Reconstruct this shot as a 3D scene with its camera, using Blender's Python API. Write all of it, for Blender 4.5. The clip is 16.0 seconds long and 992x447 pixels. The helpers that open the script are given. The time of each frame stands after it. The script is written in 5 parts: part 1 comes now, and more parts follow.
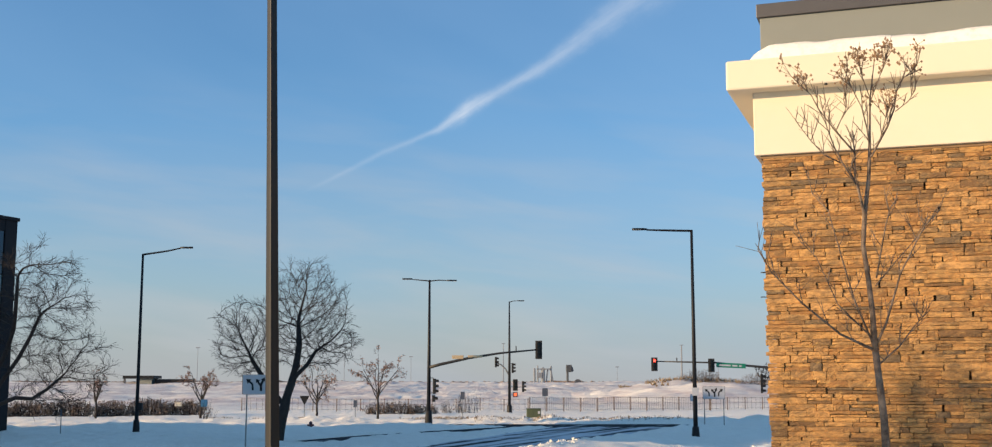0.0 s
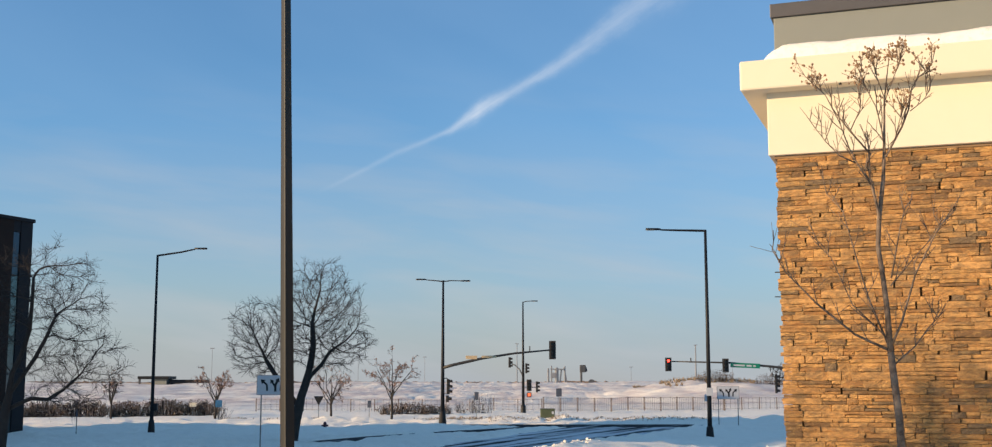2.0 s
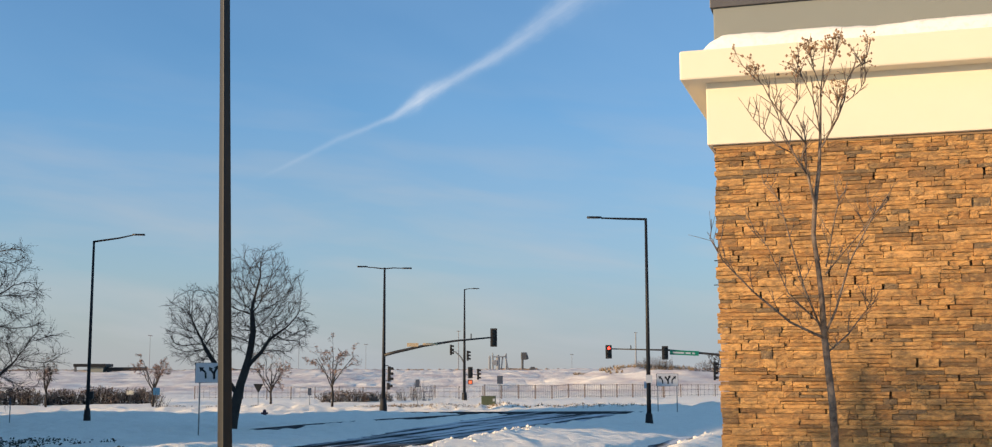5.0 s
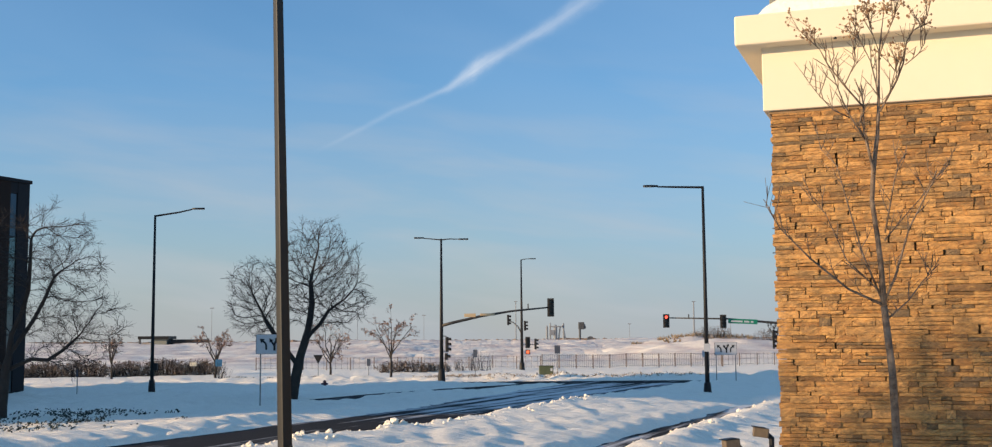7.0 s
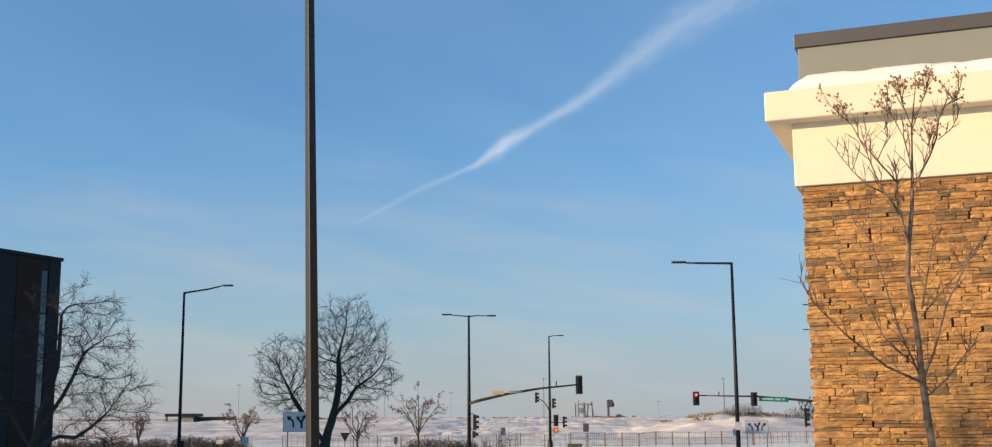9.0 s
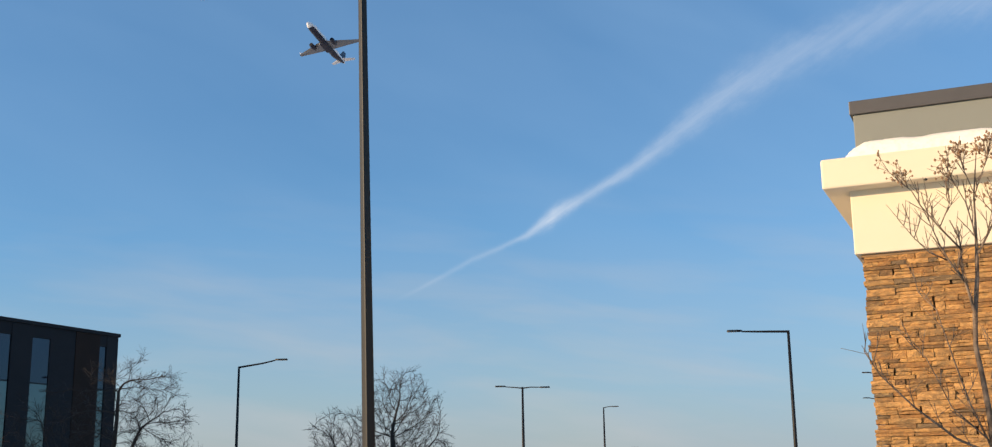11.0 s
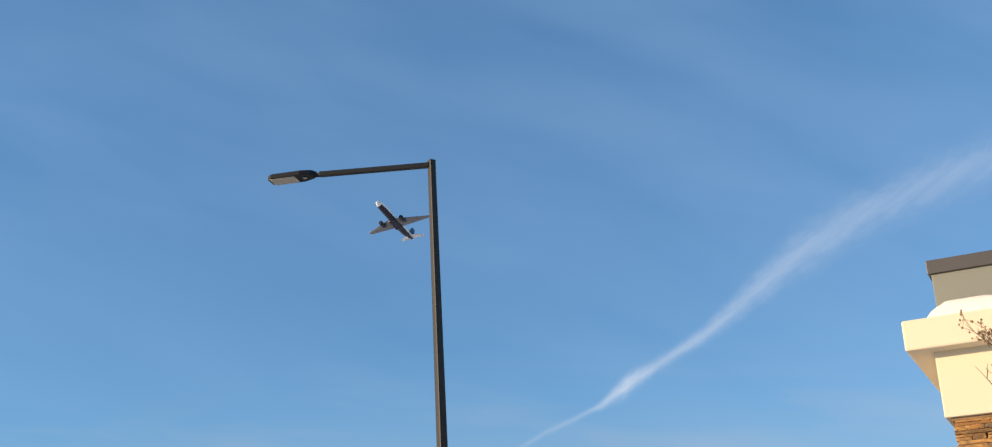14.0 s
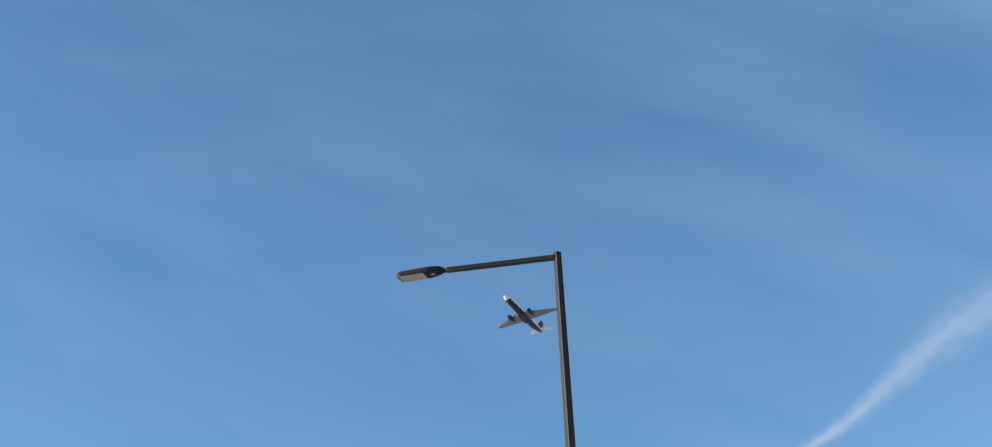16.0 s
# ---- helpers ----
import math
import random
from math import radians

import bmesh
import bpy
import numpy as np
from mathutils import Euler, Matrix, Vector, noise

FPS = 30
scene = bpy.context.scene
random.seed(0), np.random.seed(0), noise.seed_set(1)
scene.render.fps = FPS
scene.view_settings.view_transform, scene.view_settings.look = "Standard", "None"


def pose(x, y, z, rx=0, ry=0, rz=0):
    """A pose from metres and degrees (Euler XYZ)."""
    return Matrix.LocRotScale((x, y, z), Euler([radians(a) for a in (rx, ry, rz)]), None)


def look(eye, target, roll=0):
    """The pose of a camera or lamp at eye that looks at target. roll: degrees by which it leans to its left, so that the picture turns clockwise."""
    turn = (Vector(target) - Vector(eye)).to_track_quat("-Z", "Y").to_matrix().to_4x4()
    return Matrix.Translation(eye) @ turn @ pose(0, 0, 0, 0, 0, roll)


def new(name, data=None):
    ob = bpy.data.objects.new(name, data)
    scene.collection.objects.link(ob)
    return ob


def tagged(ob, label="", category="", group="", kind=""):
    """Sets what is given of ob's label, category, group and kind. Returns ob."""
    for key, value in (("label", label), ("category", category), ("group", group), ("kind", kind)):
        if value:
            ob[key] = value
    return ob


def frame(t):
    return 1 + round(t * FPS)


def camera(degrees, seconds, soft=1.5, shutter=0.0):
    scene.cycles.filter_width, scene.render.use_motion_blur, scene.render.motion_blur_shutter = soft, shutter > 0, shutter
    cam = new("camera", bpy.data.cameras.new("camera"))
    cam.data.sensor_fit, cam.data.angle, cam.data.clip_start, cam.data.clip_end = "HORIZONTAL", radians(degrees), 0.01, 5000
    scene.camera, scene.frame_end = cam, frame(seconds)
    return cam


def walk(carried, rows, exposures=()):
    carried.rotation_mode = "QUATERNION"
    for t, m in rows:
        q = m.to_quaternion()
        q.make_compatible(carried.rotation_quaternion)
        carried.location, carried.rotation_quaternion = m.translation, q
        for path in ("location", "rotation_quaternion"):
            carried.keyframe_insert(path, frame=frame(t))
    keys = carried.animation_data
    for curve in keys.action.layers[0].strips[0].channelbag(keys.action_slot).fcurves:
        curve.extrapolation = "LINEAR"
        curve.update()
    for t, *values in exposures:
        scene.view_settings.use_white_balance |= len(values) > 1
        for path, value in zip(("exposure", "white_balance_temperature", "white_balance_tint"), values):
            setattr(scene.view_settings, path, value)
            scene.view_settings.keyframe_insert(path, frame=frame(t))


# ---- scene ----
import itertools

# ---------------------------------------------------------------- camera
cam = camera(44.77, 16.0, soft=1.2)


def aim(x, y, z, yaw, pitch, roll):
    """A held camera: eye height 1.7, turned by yaw, tipped by pitch, leaning by roll."""
    return pose(x, y, z + 1.7, 90 + pitch, 0, yaw) @ pose(0, 0, 0, 0, 0, roll)


PATH = [
    (0.0, 0.030, -0.035, -0.024, 0.000, 7.622, 0.018),
    (0.5, 0.022, -0.038, -0.017, 0.573, 7.613, 0.036),
    (1.0, 0.019, -0.044, -0.016, 0.779, 7.612, 0.050),
    (1.5, 0.037, -0.059, -0.019, 0.842, 7.643, -0.002),
    (2.0, 0.024, -0.052, -0.018, 0.640, 7.632, -0.032),
    (2.5, 0.023, -0.052, -0.022, 0.507, 7.699, 0.033),
    (3.0, 0.033, -0.055, -0.023, 0.449, 7.697, 0.148),
    (3.5, 0.037, -0.054, -0.021, 0.353, 7.612, 0.147),
    (4.0, 0.039, -0.051, -0.017, -0.321, 7.620, 0.380),
    (4.2, 0.043, -0.052, -0.016, -1.024, 7.622, 0.309),
    (6.3, 0.045, -0.033, -0.032, -2.471, 5.567, -0.183),
    (6.5, 0.047, -0.032, -0.034, -1.680, 5.512, -0.303),
    (7.0, 0.070, -0.038, -0.025, 0.560, 5.641, -0.441),
    (7.5, 0.063, -0.025, -0.030, 1.388, 6.636, -0.485),
    (8.0, 0.051, -0.013, -0.032, 1.579, 7.897, -0.518),
    (10.3, -0.016, 0.040, -0.007, 2.343, 10.515, -0.422),
    (10.5, -0.022, 0.044, -0.005, 2.585, 10.873, -0.601),
    (10.8, -0.022, 0.044, 0.009, 3.510, 11.813, -0.682),
    (11.0, -0.022, 0.044, 0.017, 4.290, 12.661, -0.736),
    (11.2, -0.025, 0.047, 0.020, 5.102, 13.282, -0.697),
    (11.5, -0.031, 0.052, 0.024, 6.345, 13.572, -0.638),
    (12.0, -0.039, 0.066, 0.015, 6.766, 13.232, -0.473),
    (12.5, -0.046, 0.075, 0.017, 6.554, 13.094, -0.472),
    (13.0, -0.048, 0.064, 0.021, 6.533, 13.050, -0.463),
    (13.3, -0.052, 0.055, 0.030, 6.476, 14.358, -0.755),
    (13.4, -0.053, 0.052, 0.033, 6.482, 15.468, -0.936),
    (13.5, -0.054, 0.050, 0.037, 6.678, 16.496, -1.117),
    (13.7, -0.056, 0.046, 0.041, 7.005, 18.880, -1.371),
    (14.0, -0.058, 0.042, 0.047, 7.564, 20.858, -1.752),
    (14.5, -0.053, 0.036, 0.043, 8.650, 21.494, -1.605),
    (15.0, -0.048, 0.029, 0.039, 9.894, 24.025, -1.194),
    (15.2, -0.047, 0.029, 0.038, 10.776, 24.519, -1.128),
    (15.5, -0.046, 0.029, 0.037, 11.988, 24.737, -1.030),
    (15.7, -0.045, 0.028, 0.037, 12.876, 25.022, -1.039),
    (16.0, -0.045, 0.028, 0.036, 14.000, 25.394, -1.053),
]
walk(cam, [(r[0], aim(*r[1:])) for r in PATH])

# ---------------------------------------------------------------- light
SUN_AZ = math.atan2(-0.94, -0.34)          # clockwise from +y
SUN_EL = radians(12.0)
sun_data = bpy.data.lights.new("sun", "SUN")
sun_data.energy, sun_data.angle, sun_data.color = 6.5, radians(0.6), (1.0, 0.71, 0.41)
sun = new("sun", sun_data)
to_sun = Vector((math.sin(SUN_AZ) * math.cos(SUN_EL), math.cos(SUN_AZ) * math.cos(SUN_EL), math.sin(SUN_EL)))
sun.matrix_world = look(to_sun * 300, (0, 0, 0))


class Nodes:
    """Short hand for building a node tree."""

    def __init__(self, tree):
        self.tree = tree
        tree.nodes.clear()

    def add(self, kind, **values):
        n = self.tree.nodes.new(kind)
        for key, v in values.items():
            key = key[2:]
            n.inputs[int(key) if key.isdigit() else key.replace("_", " ")].default_value = v
        return n

    def link(self, a, b):
        self.tree.links.new(a, b)

    def feed(self, socket, v):
        if isinstance(v, (int, float, tuple)):
            socket.default_value = v
        else:
            self.link(v, socket)

    def math(self, op, a, b=0.0, c=None, clamp=False):
        n = self.add("ShaderNodeMath")
        n.operation, n.use_clamp = op, clamp
        self.feed(n.inputs[0], a)
        self.feed(n.inputs[1], b)
        if c is not None:
            self.feed(n.inputs[2], c)
        return n.outputs[0]

    def noise(self, vector, scale, detail=4.0, rough=0.55, distortion=0.0):
        n = self.add("ShaderNodeTexNoise", i_Scale=scale, i_Detail=detail, i_Roughness=rough, i_Distortion=distortion)
        if vector is not None:
            self.link(vector, n.inputs["Vector"])
        return n.outputs["Fac"]

    def mapped(self, vector, scale=(1, 1, 1), turn=(0, 0, 0)):
        """Turns the coordinates, then stretches them."""
        a = self.add("ShaderNodeMapping", i_Rotation=turn)
        b = self.add("ShaderNodeMapping", i_Scale=scale)
        self.link(vector, a.inputs["Vector"])
        self.link(a.outputs[0], b.inputs["Vector"])
        return b.outputs[0]

    def ramp(self, fac, stops, mode="LINEAR"):
        n = self.add("ShaderNodeValToRGB")
        n.color_ramp.interpolation = mode
        e = n.color_ramp.elements
        while len(e) < len(stops):
            e.new(0.5)
        for el, (p, col) in zip(e, stops):
            el.position = p
            el.color = (col, col, col, 1) if isinstance(col, (int, float)) else (*col, 1)
        self.feed(n.inputs[0], fac)
        return n.outputs[0]

    def span(self, v, a, b, lo=0.0, hi=1.0):
        n = self.add("ShaderNodeMapRange", i_1=a, i_2=b, i_3=lo, i_4=hi)
        self.link(v, n.inputs[0])
        return n.outputs[0]

    def mix(self, fac, a, b, mode="MIX"):
        n = self.add("ShaderNodeMix")
        n.data_type, n.blend_type = "RGBA", mode
        for s, v in ((n.inputs[0], fac), (n.inputs[6], a), (n.inputs[7], b)):
            self.feed(s, (*v, 1) if isinstance(v, tuple) and len(v) == 3 else v)
        return n.outputs[2]


# sky: low winter sun, thin cirrus and an old condensation trail
world = bpy.data.worlds.new("winter_sky")
scene.world = world
world.use_nodes = True
w = Nodes(world.node_tree)
sky = w.add("ShaderNodeTexSky")
sky.sky_type, sky.sun_disc, sky.sun_elevation, sky.sun_rotation = "NISHITA", False, SUN_EL, SUN_AZ
sky.altitude, sky.air_density, sky.dust_density, sky.ozone_density = 250.0, 1.0, 0.3, 3.2
direction = w.add("ShaderNodeTexCoord").outputs["Generated"]
sep = w.add("ShaderNodeSeparateXYZ")
w.link(direction, sep.inputs[0])
ahead = w.math("MAXIMUM", sep.outputs[1], 0.05)
su = w.math("DIVIDE", sep.outputs[0], ahead)
sv = w.math("DIVIDE", sep.outputs[2], ahead)
flat = w.add("ShaderNodeCombineXYZ")
w.link(su, flat.inputs[0])
w.link(sv, flat.inputs[1])
# the trail: its height and breadth along the bearing
along = w.span(su, -0.17, 0.37)
height = w.ramp(along, [((u + 0.17) / 0.54, v) for u, v in (
    (-0.17, 0.157), (-0.138, 0.172), (-0.098, 0.193), (-0.050, 0.2135), (-0.025, 0.231), (-0.005, 0.243), (0.041, 0.269),
    (0.084, 0.302), (0.123, 0.333), (0.184, 0.367), (0.249, 0.391), (0.308, 0.410))])
breadth = w.ramp(along, [((u + 0.17) / 0.54, v) for u, v in (
    (-0.17, 0.002), (-0.098, 0.0028), (-0.055, 0.0026), (-0.028, 0.0075), (0.0, 0.005), (0.041, 0.0065), (0.10, 0.013),
    (0.135, 0.0185), (0.20, 0.018), (0.31, 0.021))])
strength = w.ramp(along, [((u + 0.17) / 0.54, v) for u, v in (
    (-0.165, 0.0), (-0.13, 0.12), (-0.06, 0.24), (-0.026, 0.78), (0.0, 0.38), (0.05, 0.36), (0.10, 0.32), (0.16, 0.26), (0.30, 0.20))])
wisp_v = w.mapped(flat.outputs[0], (1, 1.6, 1), (0, 0, radians(-32)))
ragged = w.noise(wisp_v, 60.0, 6.0, 0.65)
off = w.math("SUBTRACT", sv, height)
off = w.math("ADD", off, w.math("MULTIPLY", w.math("SUBTRACT", ragged, 0.5), w.math("MULTIPLY", breadth, 1.1)))
ratio = w.math("DIVIDE", off, breadth)
trail = w.math("POWER", 2.718, w.math("MULTIPLY", w.math("MULTIPLY", ratio, ratio), -1.2))
streak = w.noise(w.mapped(w.mapped(flat.outputs[0], (1, 1, 1), (0, 0, radians(-34))), (9, 90, 1)), 1.6, 5.0, 0.6)
trail = w.math("MULTIPLY", w.math("MULTIPLY", trail, strength), w.span(streak, 0.25, 0.7, 0.55, 1.1), clamp=True)
# cirrus in two slants, faint and soft
slant_a = w.mapped(flat.outputs[0], (1, 1, 1), (0, 0, radians(30)))
slant_b = w.mapped(flat.outputs[0], (1, 1, 1), (0, 0, radians(22)))
ci_a = w.noise(w.mapped(slant_a, (1.5, 5.0, 1), (0, 0, 0)), 2.0, 3.0, 0.48, 0.25)
ci_b = w.noise(w.mapped(slant_b, (1.2, 4.2, 1), (0, 0, 0)), 2.2, 3.0, 0.48, 0.25)
ci_high = w.math("MULTIPLY", w.span(sv, 0.30, 0.62, 1.0, 1.15), w.span(su, -0.2, 0.30, 0.75, 1.6))
cirrus = w.math("ADD", w.span(ci_a, 0.18, 0.92, 0.0, 0.24), w.math("MULTIPLY", w.span(ci_b, 0.14, 0.94, 0.0, 0.293), ci_high), clamp=True)
blue_sky = w.mix(1.0, sky.outputs[0], (0.78, 1.06, 1.21), "MULTIPLY")
blue_sky = w.mix(w.span(sv, 0.30, 0.55, 0.0, 0.05), blue_sky, (1.2, 4.0, 7.4))
haze = w.span(sv, -0.02, 0.22, 0.8, 0.0)
blue_sky = w.mix(haze, blue_sky, (2.95, 2.89, 2.75))
low = w.span(sv, -0.01, 0.085, 0.55, 0.0)
blue_sky = w.mix(low, blue_sky, (3.45, 2.9, 2.55))
veil = w.mix(cirrus, blue_sky, (1.85, 3.1, 4.8))
bank = w.noise(w.mapped(flat.outputs[0], (2.2, 13.0, 1), (0, 0, radians(7))), 2.0, 4.0, 0.5, 0.2)
bank = w.math("MULTIPLY", w.span(bank, 0.44, 0.74, 0.0, 0.5), w.span(sv, 0.09, 0.27, 1.0, 0.0))
veil = w.mix(bank, veil, (3.7, 3.75, 3.9))
veil = w.mix(trail, veil, (5.0, 5.4, 6.0))
back = w.add("ShaderNodeBackground", i_Strength=0.141)
w.link(veil, back.inputs[0])
w.link(back.outputs[0], w.add("ShaderNodeOutputWorld").inputs[0])
scene.view_settings.exposure = 0.1


# ---------------------------------------------------------------- materials
def material(name):
    m = bpy.data.materials.new(name)
    m.use_nodes = True
    n = Nodes(m.node_tree)
    b = n.add("ShaderNodeBsdfPrincipled")
    n.link(b.outputs[0], n.add("ShaderNodeOutputMaterial").inputs[0])
    return m, n, b


def bump(n, b, height, strength=0.3, distance=0.02):
    k = n.add("ShaderNodeBump", i_Strength=strength, i_Distance=distance)
    n.link(height, k.inputs["Height"])
    n.link(k.outputs[0], b.inputs["Normal"])


def surface(name, a, c, scale=4.0, rough=0.6, metal=0.0, relief=0.15, distance=0.01, fine=40.0, spread=0.25, gloss=0.5):
    """A surface of two tones, blotched at one scale and grained at a finer one."""
    m, n, b = material(name)
    p = n.add("ShaderNodeTexCoord").outputs["Object"]
    coarse, grain = n.noise(p, scale, 5.0), n.noise(p, fine, 3.0)
    f = n.math("ADD", n.math("MULTIPLY", coarse, 0.75), n.math("MULTIPLY", grain, 0.25))
    n.link(n.mix(n.span(f, 0.5 - spread, 0.5 + spread), a, c), b.inputs["Base Color"])
    n.link(n.span(grain, 0.3, 0.7, max(rough - 0.08, 0.02), min(rough + 0.08, 1)), b.inputs["Roughness"])
    b.inputs["Metallic"].default_value = metal
    b.inputs["Specular IOR Level"].default_value = gloss
    bump(n, b, f, relief, distance)
    return m


def snow_material(name="snow", relief=0.12):
    m, n, b = material(name)
    p = n.add("ShaderNodeTexCoord").outputs["Object"]
    big, mid, fine = n.noise(p, 0.22, 4.0), n.noise(p, 1.7, 6.0, 0.6), n.noise(p, 14.0, 4.0, 0.65)
    drift = n.noise(n.mapped(p, (0.35, 2.2, 1), (0, 0, radians(22))), 1.3, 4.0)
    col = n.mix(n.span(mid, 0.35, 0.75), (0.95, 0.875, 0.745), (0.87, 0.80, 0.68))
    dirt = n.math("MULTIPLY", n.span(big, 0.56, 0.72), n.span(fine, 0.52, 0.7))
    col = n.mix(n.math("MULTIPLY", dirt, 0.42), col, (0.42, 0.36, 0.29))
    col = n.mix(n.span(fine, 0.47, 0.70, 0.0, 0.30), col, (0.47, 0.41, 0.35))
    # stubble and bare soil show through on the open field
    place = n.add("ShaderNodeSeparateXYZ")
    n.link(p, place.inputs[0])
    stub_v = n.mapped(p, (0.10, 0.035, 1))
    stubble = n.math("MULTIPLY", n.span(n.noise(stub_v, 1.0, 6.0, 0.68), 0.40, 0.62, 0.12, 0.80), n.span(place.outputs[1], 165, 215))
    col = n.mix(stubble, col, (0.44, 0.35, 0.34))
    n.link(col, b.inputs["Base Color"])
    b.inputs["Roughness"].default_value = 0.75
    h = n.math("ADD", n.math("MULTIPLY", mid, 0.6), n.math("ADD", n.math("MULTIPLY", drift, 0.6), n.math("MULTIPLY", fine, 0.34)))
    bump(n, b, h, 1.0, relief)
    return m


def road_material(name="road", snowy=0.0):
    m, n, b = material(name)
    p = n.add("ShaderNodeTexCoord").outputs["Object"]
    run = n.mapped(p, (1.1, 0.045, 1), (0, 0, radians(19)))
    tracks, fine, patch = n.noise(run, 1.0, 5.0, 0.6, 0.2), n.noise(p, 22.0, 4.0), n.noise(p, 0.25, 4.0)
    far = n.add("ShaderNodeSeparateXYZ")
    n.link(p, far.inputs[0])
    cover = n.math("ADD", n.math("ADD", tracks, n.math("MULTIPLY", n.math("SUBTRACT", patch, 0.5), 0.35)), n.span(far.outputs[1], 48, 76, -0.10, 0.085))
    packed = n.span(cover, 0.495 - snowy, 0.64 - snowy)
    tar = n.mix(fine, (0.022, 0.022, 0.024), (0.055, 0.053, 0.053))
    n.link(n.mix(packed, tar, (0.62, 0.62, 0.62)), b.inputs["Base Color"])
    b.inputs["Roughness"].default_value = 0.95
    b.inputs["Specular IOR Level"].default_value = 0.03
    bump(n, b, n.math("ADD", fine, packed), 0.4, 0.02)
    return m


def stone_material():
    m, n, b = material("ledge_stone")
    p = n.add("ShaderNodeTexCoord").outputs["Object"]
    r = n.add("ShaderNodeObjectInfo").outputs["Random"]
    isl = n.add("ShaderNodeNewGeometry").outputs["Random Per Island"]
    pick = n.math("FRACT", n.math("ADD", r, isl))
    base = n.ramp(pick, [(0.0, (0.381, 0.205, 0.077)), (0.15, (0.467, 0.264, 0.108)), (0.30, (0.268, 0.130, 0.047)), (0.42, (0.407, 0.226, 0.090)), (0.56, (0.130, 0.070, 0.036)),
                         (0.66, (0.433, 0.243, 0.094)), (0.78, (0.311, 0.159, 0.059)), (0.88, (0.105, 0.078, 0.058)), (0.95, (0.347, 0.184, 0.072))], "CONSTANT")
    pos = n.add("ShaderNodeNewGeometry").outputs["Position"]
    lay = n.noise(n.mapped(pos, (1.3, 1.3, 2.4)), 3.4, 7.0, 0.70)
    grain = n.noise(pos, 38.0, 5.0, 0.65)
    col = n.mix(n.span(lay, 0.47, 0.62, 0.0, 0.7), base, (0.145, 0.10, 0.06))
    col = n.mix(n.span(grain, 0.40, 0.85, 0.0, 0.25), col, (0.55, 0.36, 0.16))
    mottle = n.noise(n.mapped(pos, (1, 1, 2.0)), 11.0, 6.0, 0.7)
    col = n.mix(n.span(mottle, 0.47, 0.60, 0.0, 0.55), col, (0.15, 0.098, 0.048))
    col = n.mix(n.span(mottle, 0.30, 0.48, 0.45, 0.0), col, (0.60, 0.38, 0.14))
    col = n.mix(1.0, col, (1.16, 1.09, 0.94), "MULTIPLY")
    n.link(col, b.inputs["Base Color"])
    b.inputs["Roughness"].default_value = 0.88
    bump(n, b, n.math("ADD", n.math("MULTIPLY", lay, 0.8), n.math("MULTIPLY", grain, 0.9)), 0.9, 0.016)
    return m


def plain_glow(name, colour, power):
    m, n, b = material(name)
    b.inputs["Base Color"].default_value = (*colour, 1)
    b.inputs["Emission Color"].default_value = (*colour, 1)
    b.inputs["Emission Strength"].default_value = power
    return m


def glass_material(name="clear_glass", tint=(0.075, 0.10, 0.11)):
    m, n, b = material(name)
    b.inputs["Base Color"].default_value = (*tint, 1)
    b.inputs["Roughness"].default_value = 0.04
    b.inputs["Metallic"].default_value = 0.55
    b.inputs["Specular IOR Level"].default_value = 0.8
    p = n.add("ShaderNodeTexCoord").outputs["Object"]
    bump(n, b, n.noise(p, 0.6, 2.0), 0.03, 0.02)
    return m


CAP_SNOW = snow_material("settled_snow", 0.02)
PATH_SLUSH = road_material("slushy_path", 0.06)
BARE_ROAD = road_material("bare_road", -0.15)
SNOW, ROAD, STONE, GLASS = snow_material(), road_material(), stone_material(), glass_material()
# darker, bluer tint for the topmost panes of the dark building
UPPER_GLASS = glass_material("upper_glass", (0.018, 0.026, 0.045))
BRONZE = surface("bronze_paint", (0.009, 0.008, 0.006), (0.015, 0.013, 0.010), 3.0, 0.50, 0.0, 0.02, 0.002, 60, 0.25, 0.42)
BLACK = surface("black_paint", (0.005, 0.0055, 0.007), (0.010, 0.0105, 0.013), 5.0, 0.55, 0.0, 0.08, 0.002, 60, 0.25, 0.3)
GALV = surface("galvanised_steel", (0.16, 0.15, 0.14), (0.27, 0.26, 0.24), 6.0, 0.5, 0.6, 0.1, 0.002, 80)
MAST = surface("weathered_mast", (0.022, 0.020, 0.019), (0.050, 0.044, 0.038), 2.0, 0.6, 0.0, 0.1, 0.003, 40)
LENS = surface("lamp_lens", (0.42, 0.38, 0.30), (0.55, 0.51, 0.42), 9.0, 0.35, 0.0, 0.1, 0.002, 90)
CREAM = surface("cream_stucco", (0.70, 0.61, 0.45), (0.76, 0.67, 0.51), 1.1, 0.9, 0.0, 0.25, 0.004, 130, 0.4)
GREIGE = surface("grey_stucco", (0.19, 0.20, 0.18), (0.225, 0.235, 0.21), 0.9, 0.9, 0.0, 0.25, 0.004, 130, 0.4)
CAP = surface("metal_coping", (0.075, 0.070, 0.068), (0.10, 0.093, 0.09), 1.5, 0.5, 0.2, 0.05, 0.002, 50)
MORTAR = surface("mortar", (0.20, 0.125, 0.065), (0.28, 0.18, 0.095), 5.0, 0.95, 0.0, 0.3, 0.01, 60)
PANEL_A = surface("charcoal_panel", (0.014, 0.014, 0.017), (0.022, 0.021, 0.024), 0.6, 0.7, 0.0, 0.05, 0.004, 12, 0.25, 0.15)
PANEL_B = surface("brown_black_panel", (0.018, 0.010, 0.008), (0.028, 0.015, 0.011), 0.6, 0.7, 0.0, 0.05, 0.004, 12, 0.25, 0.15)
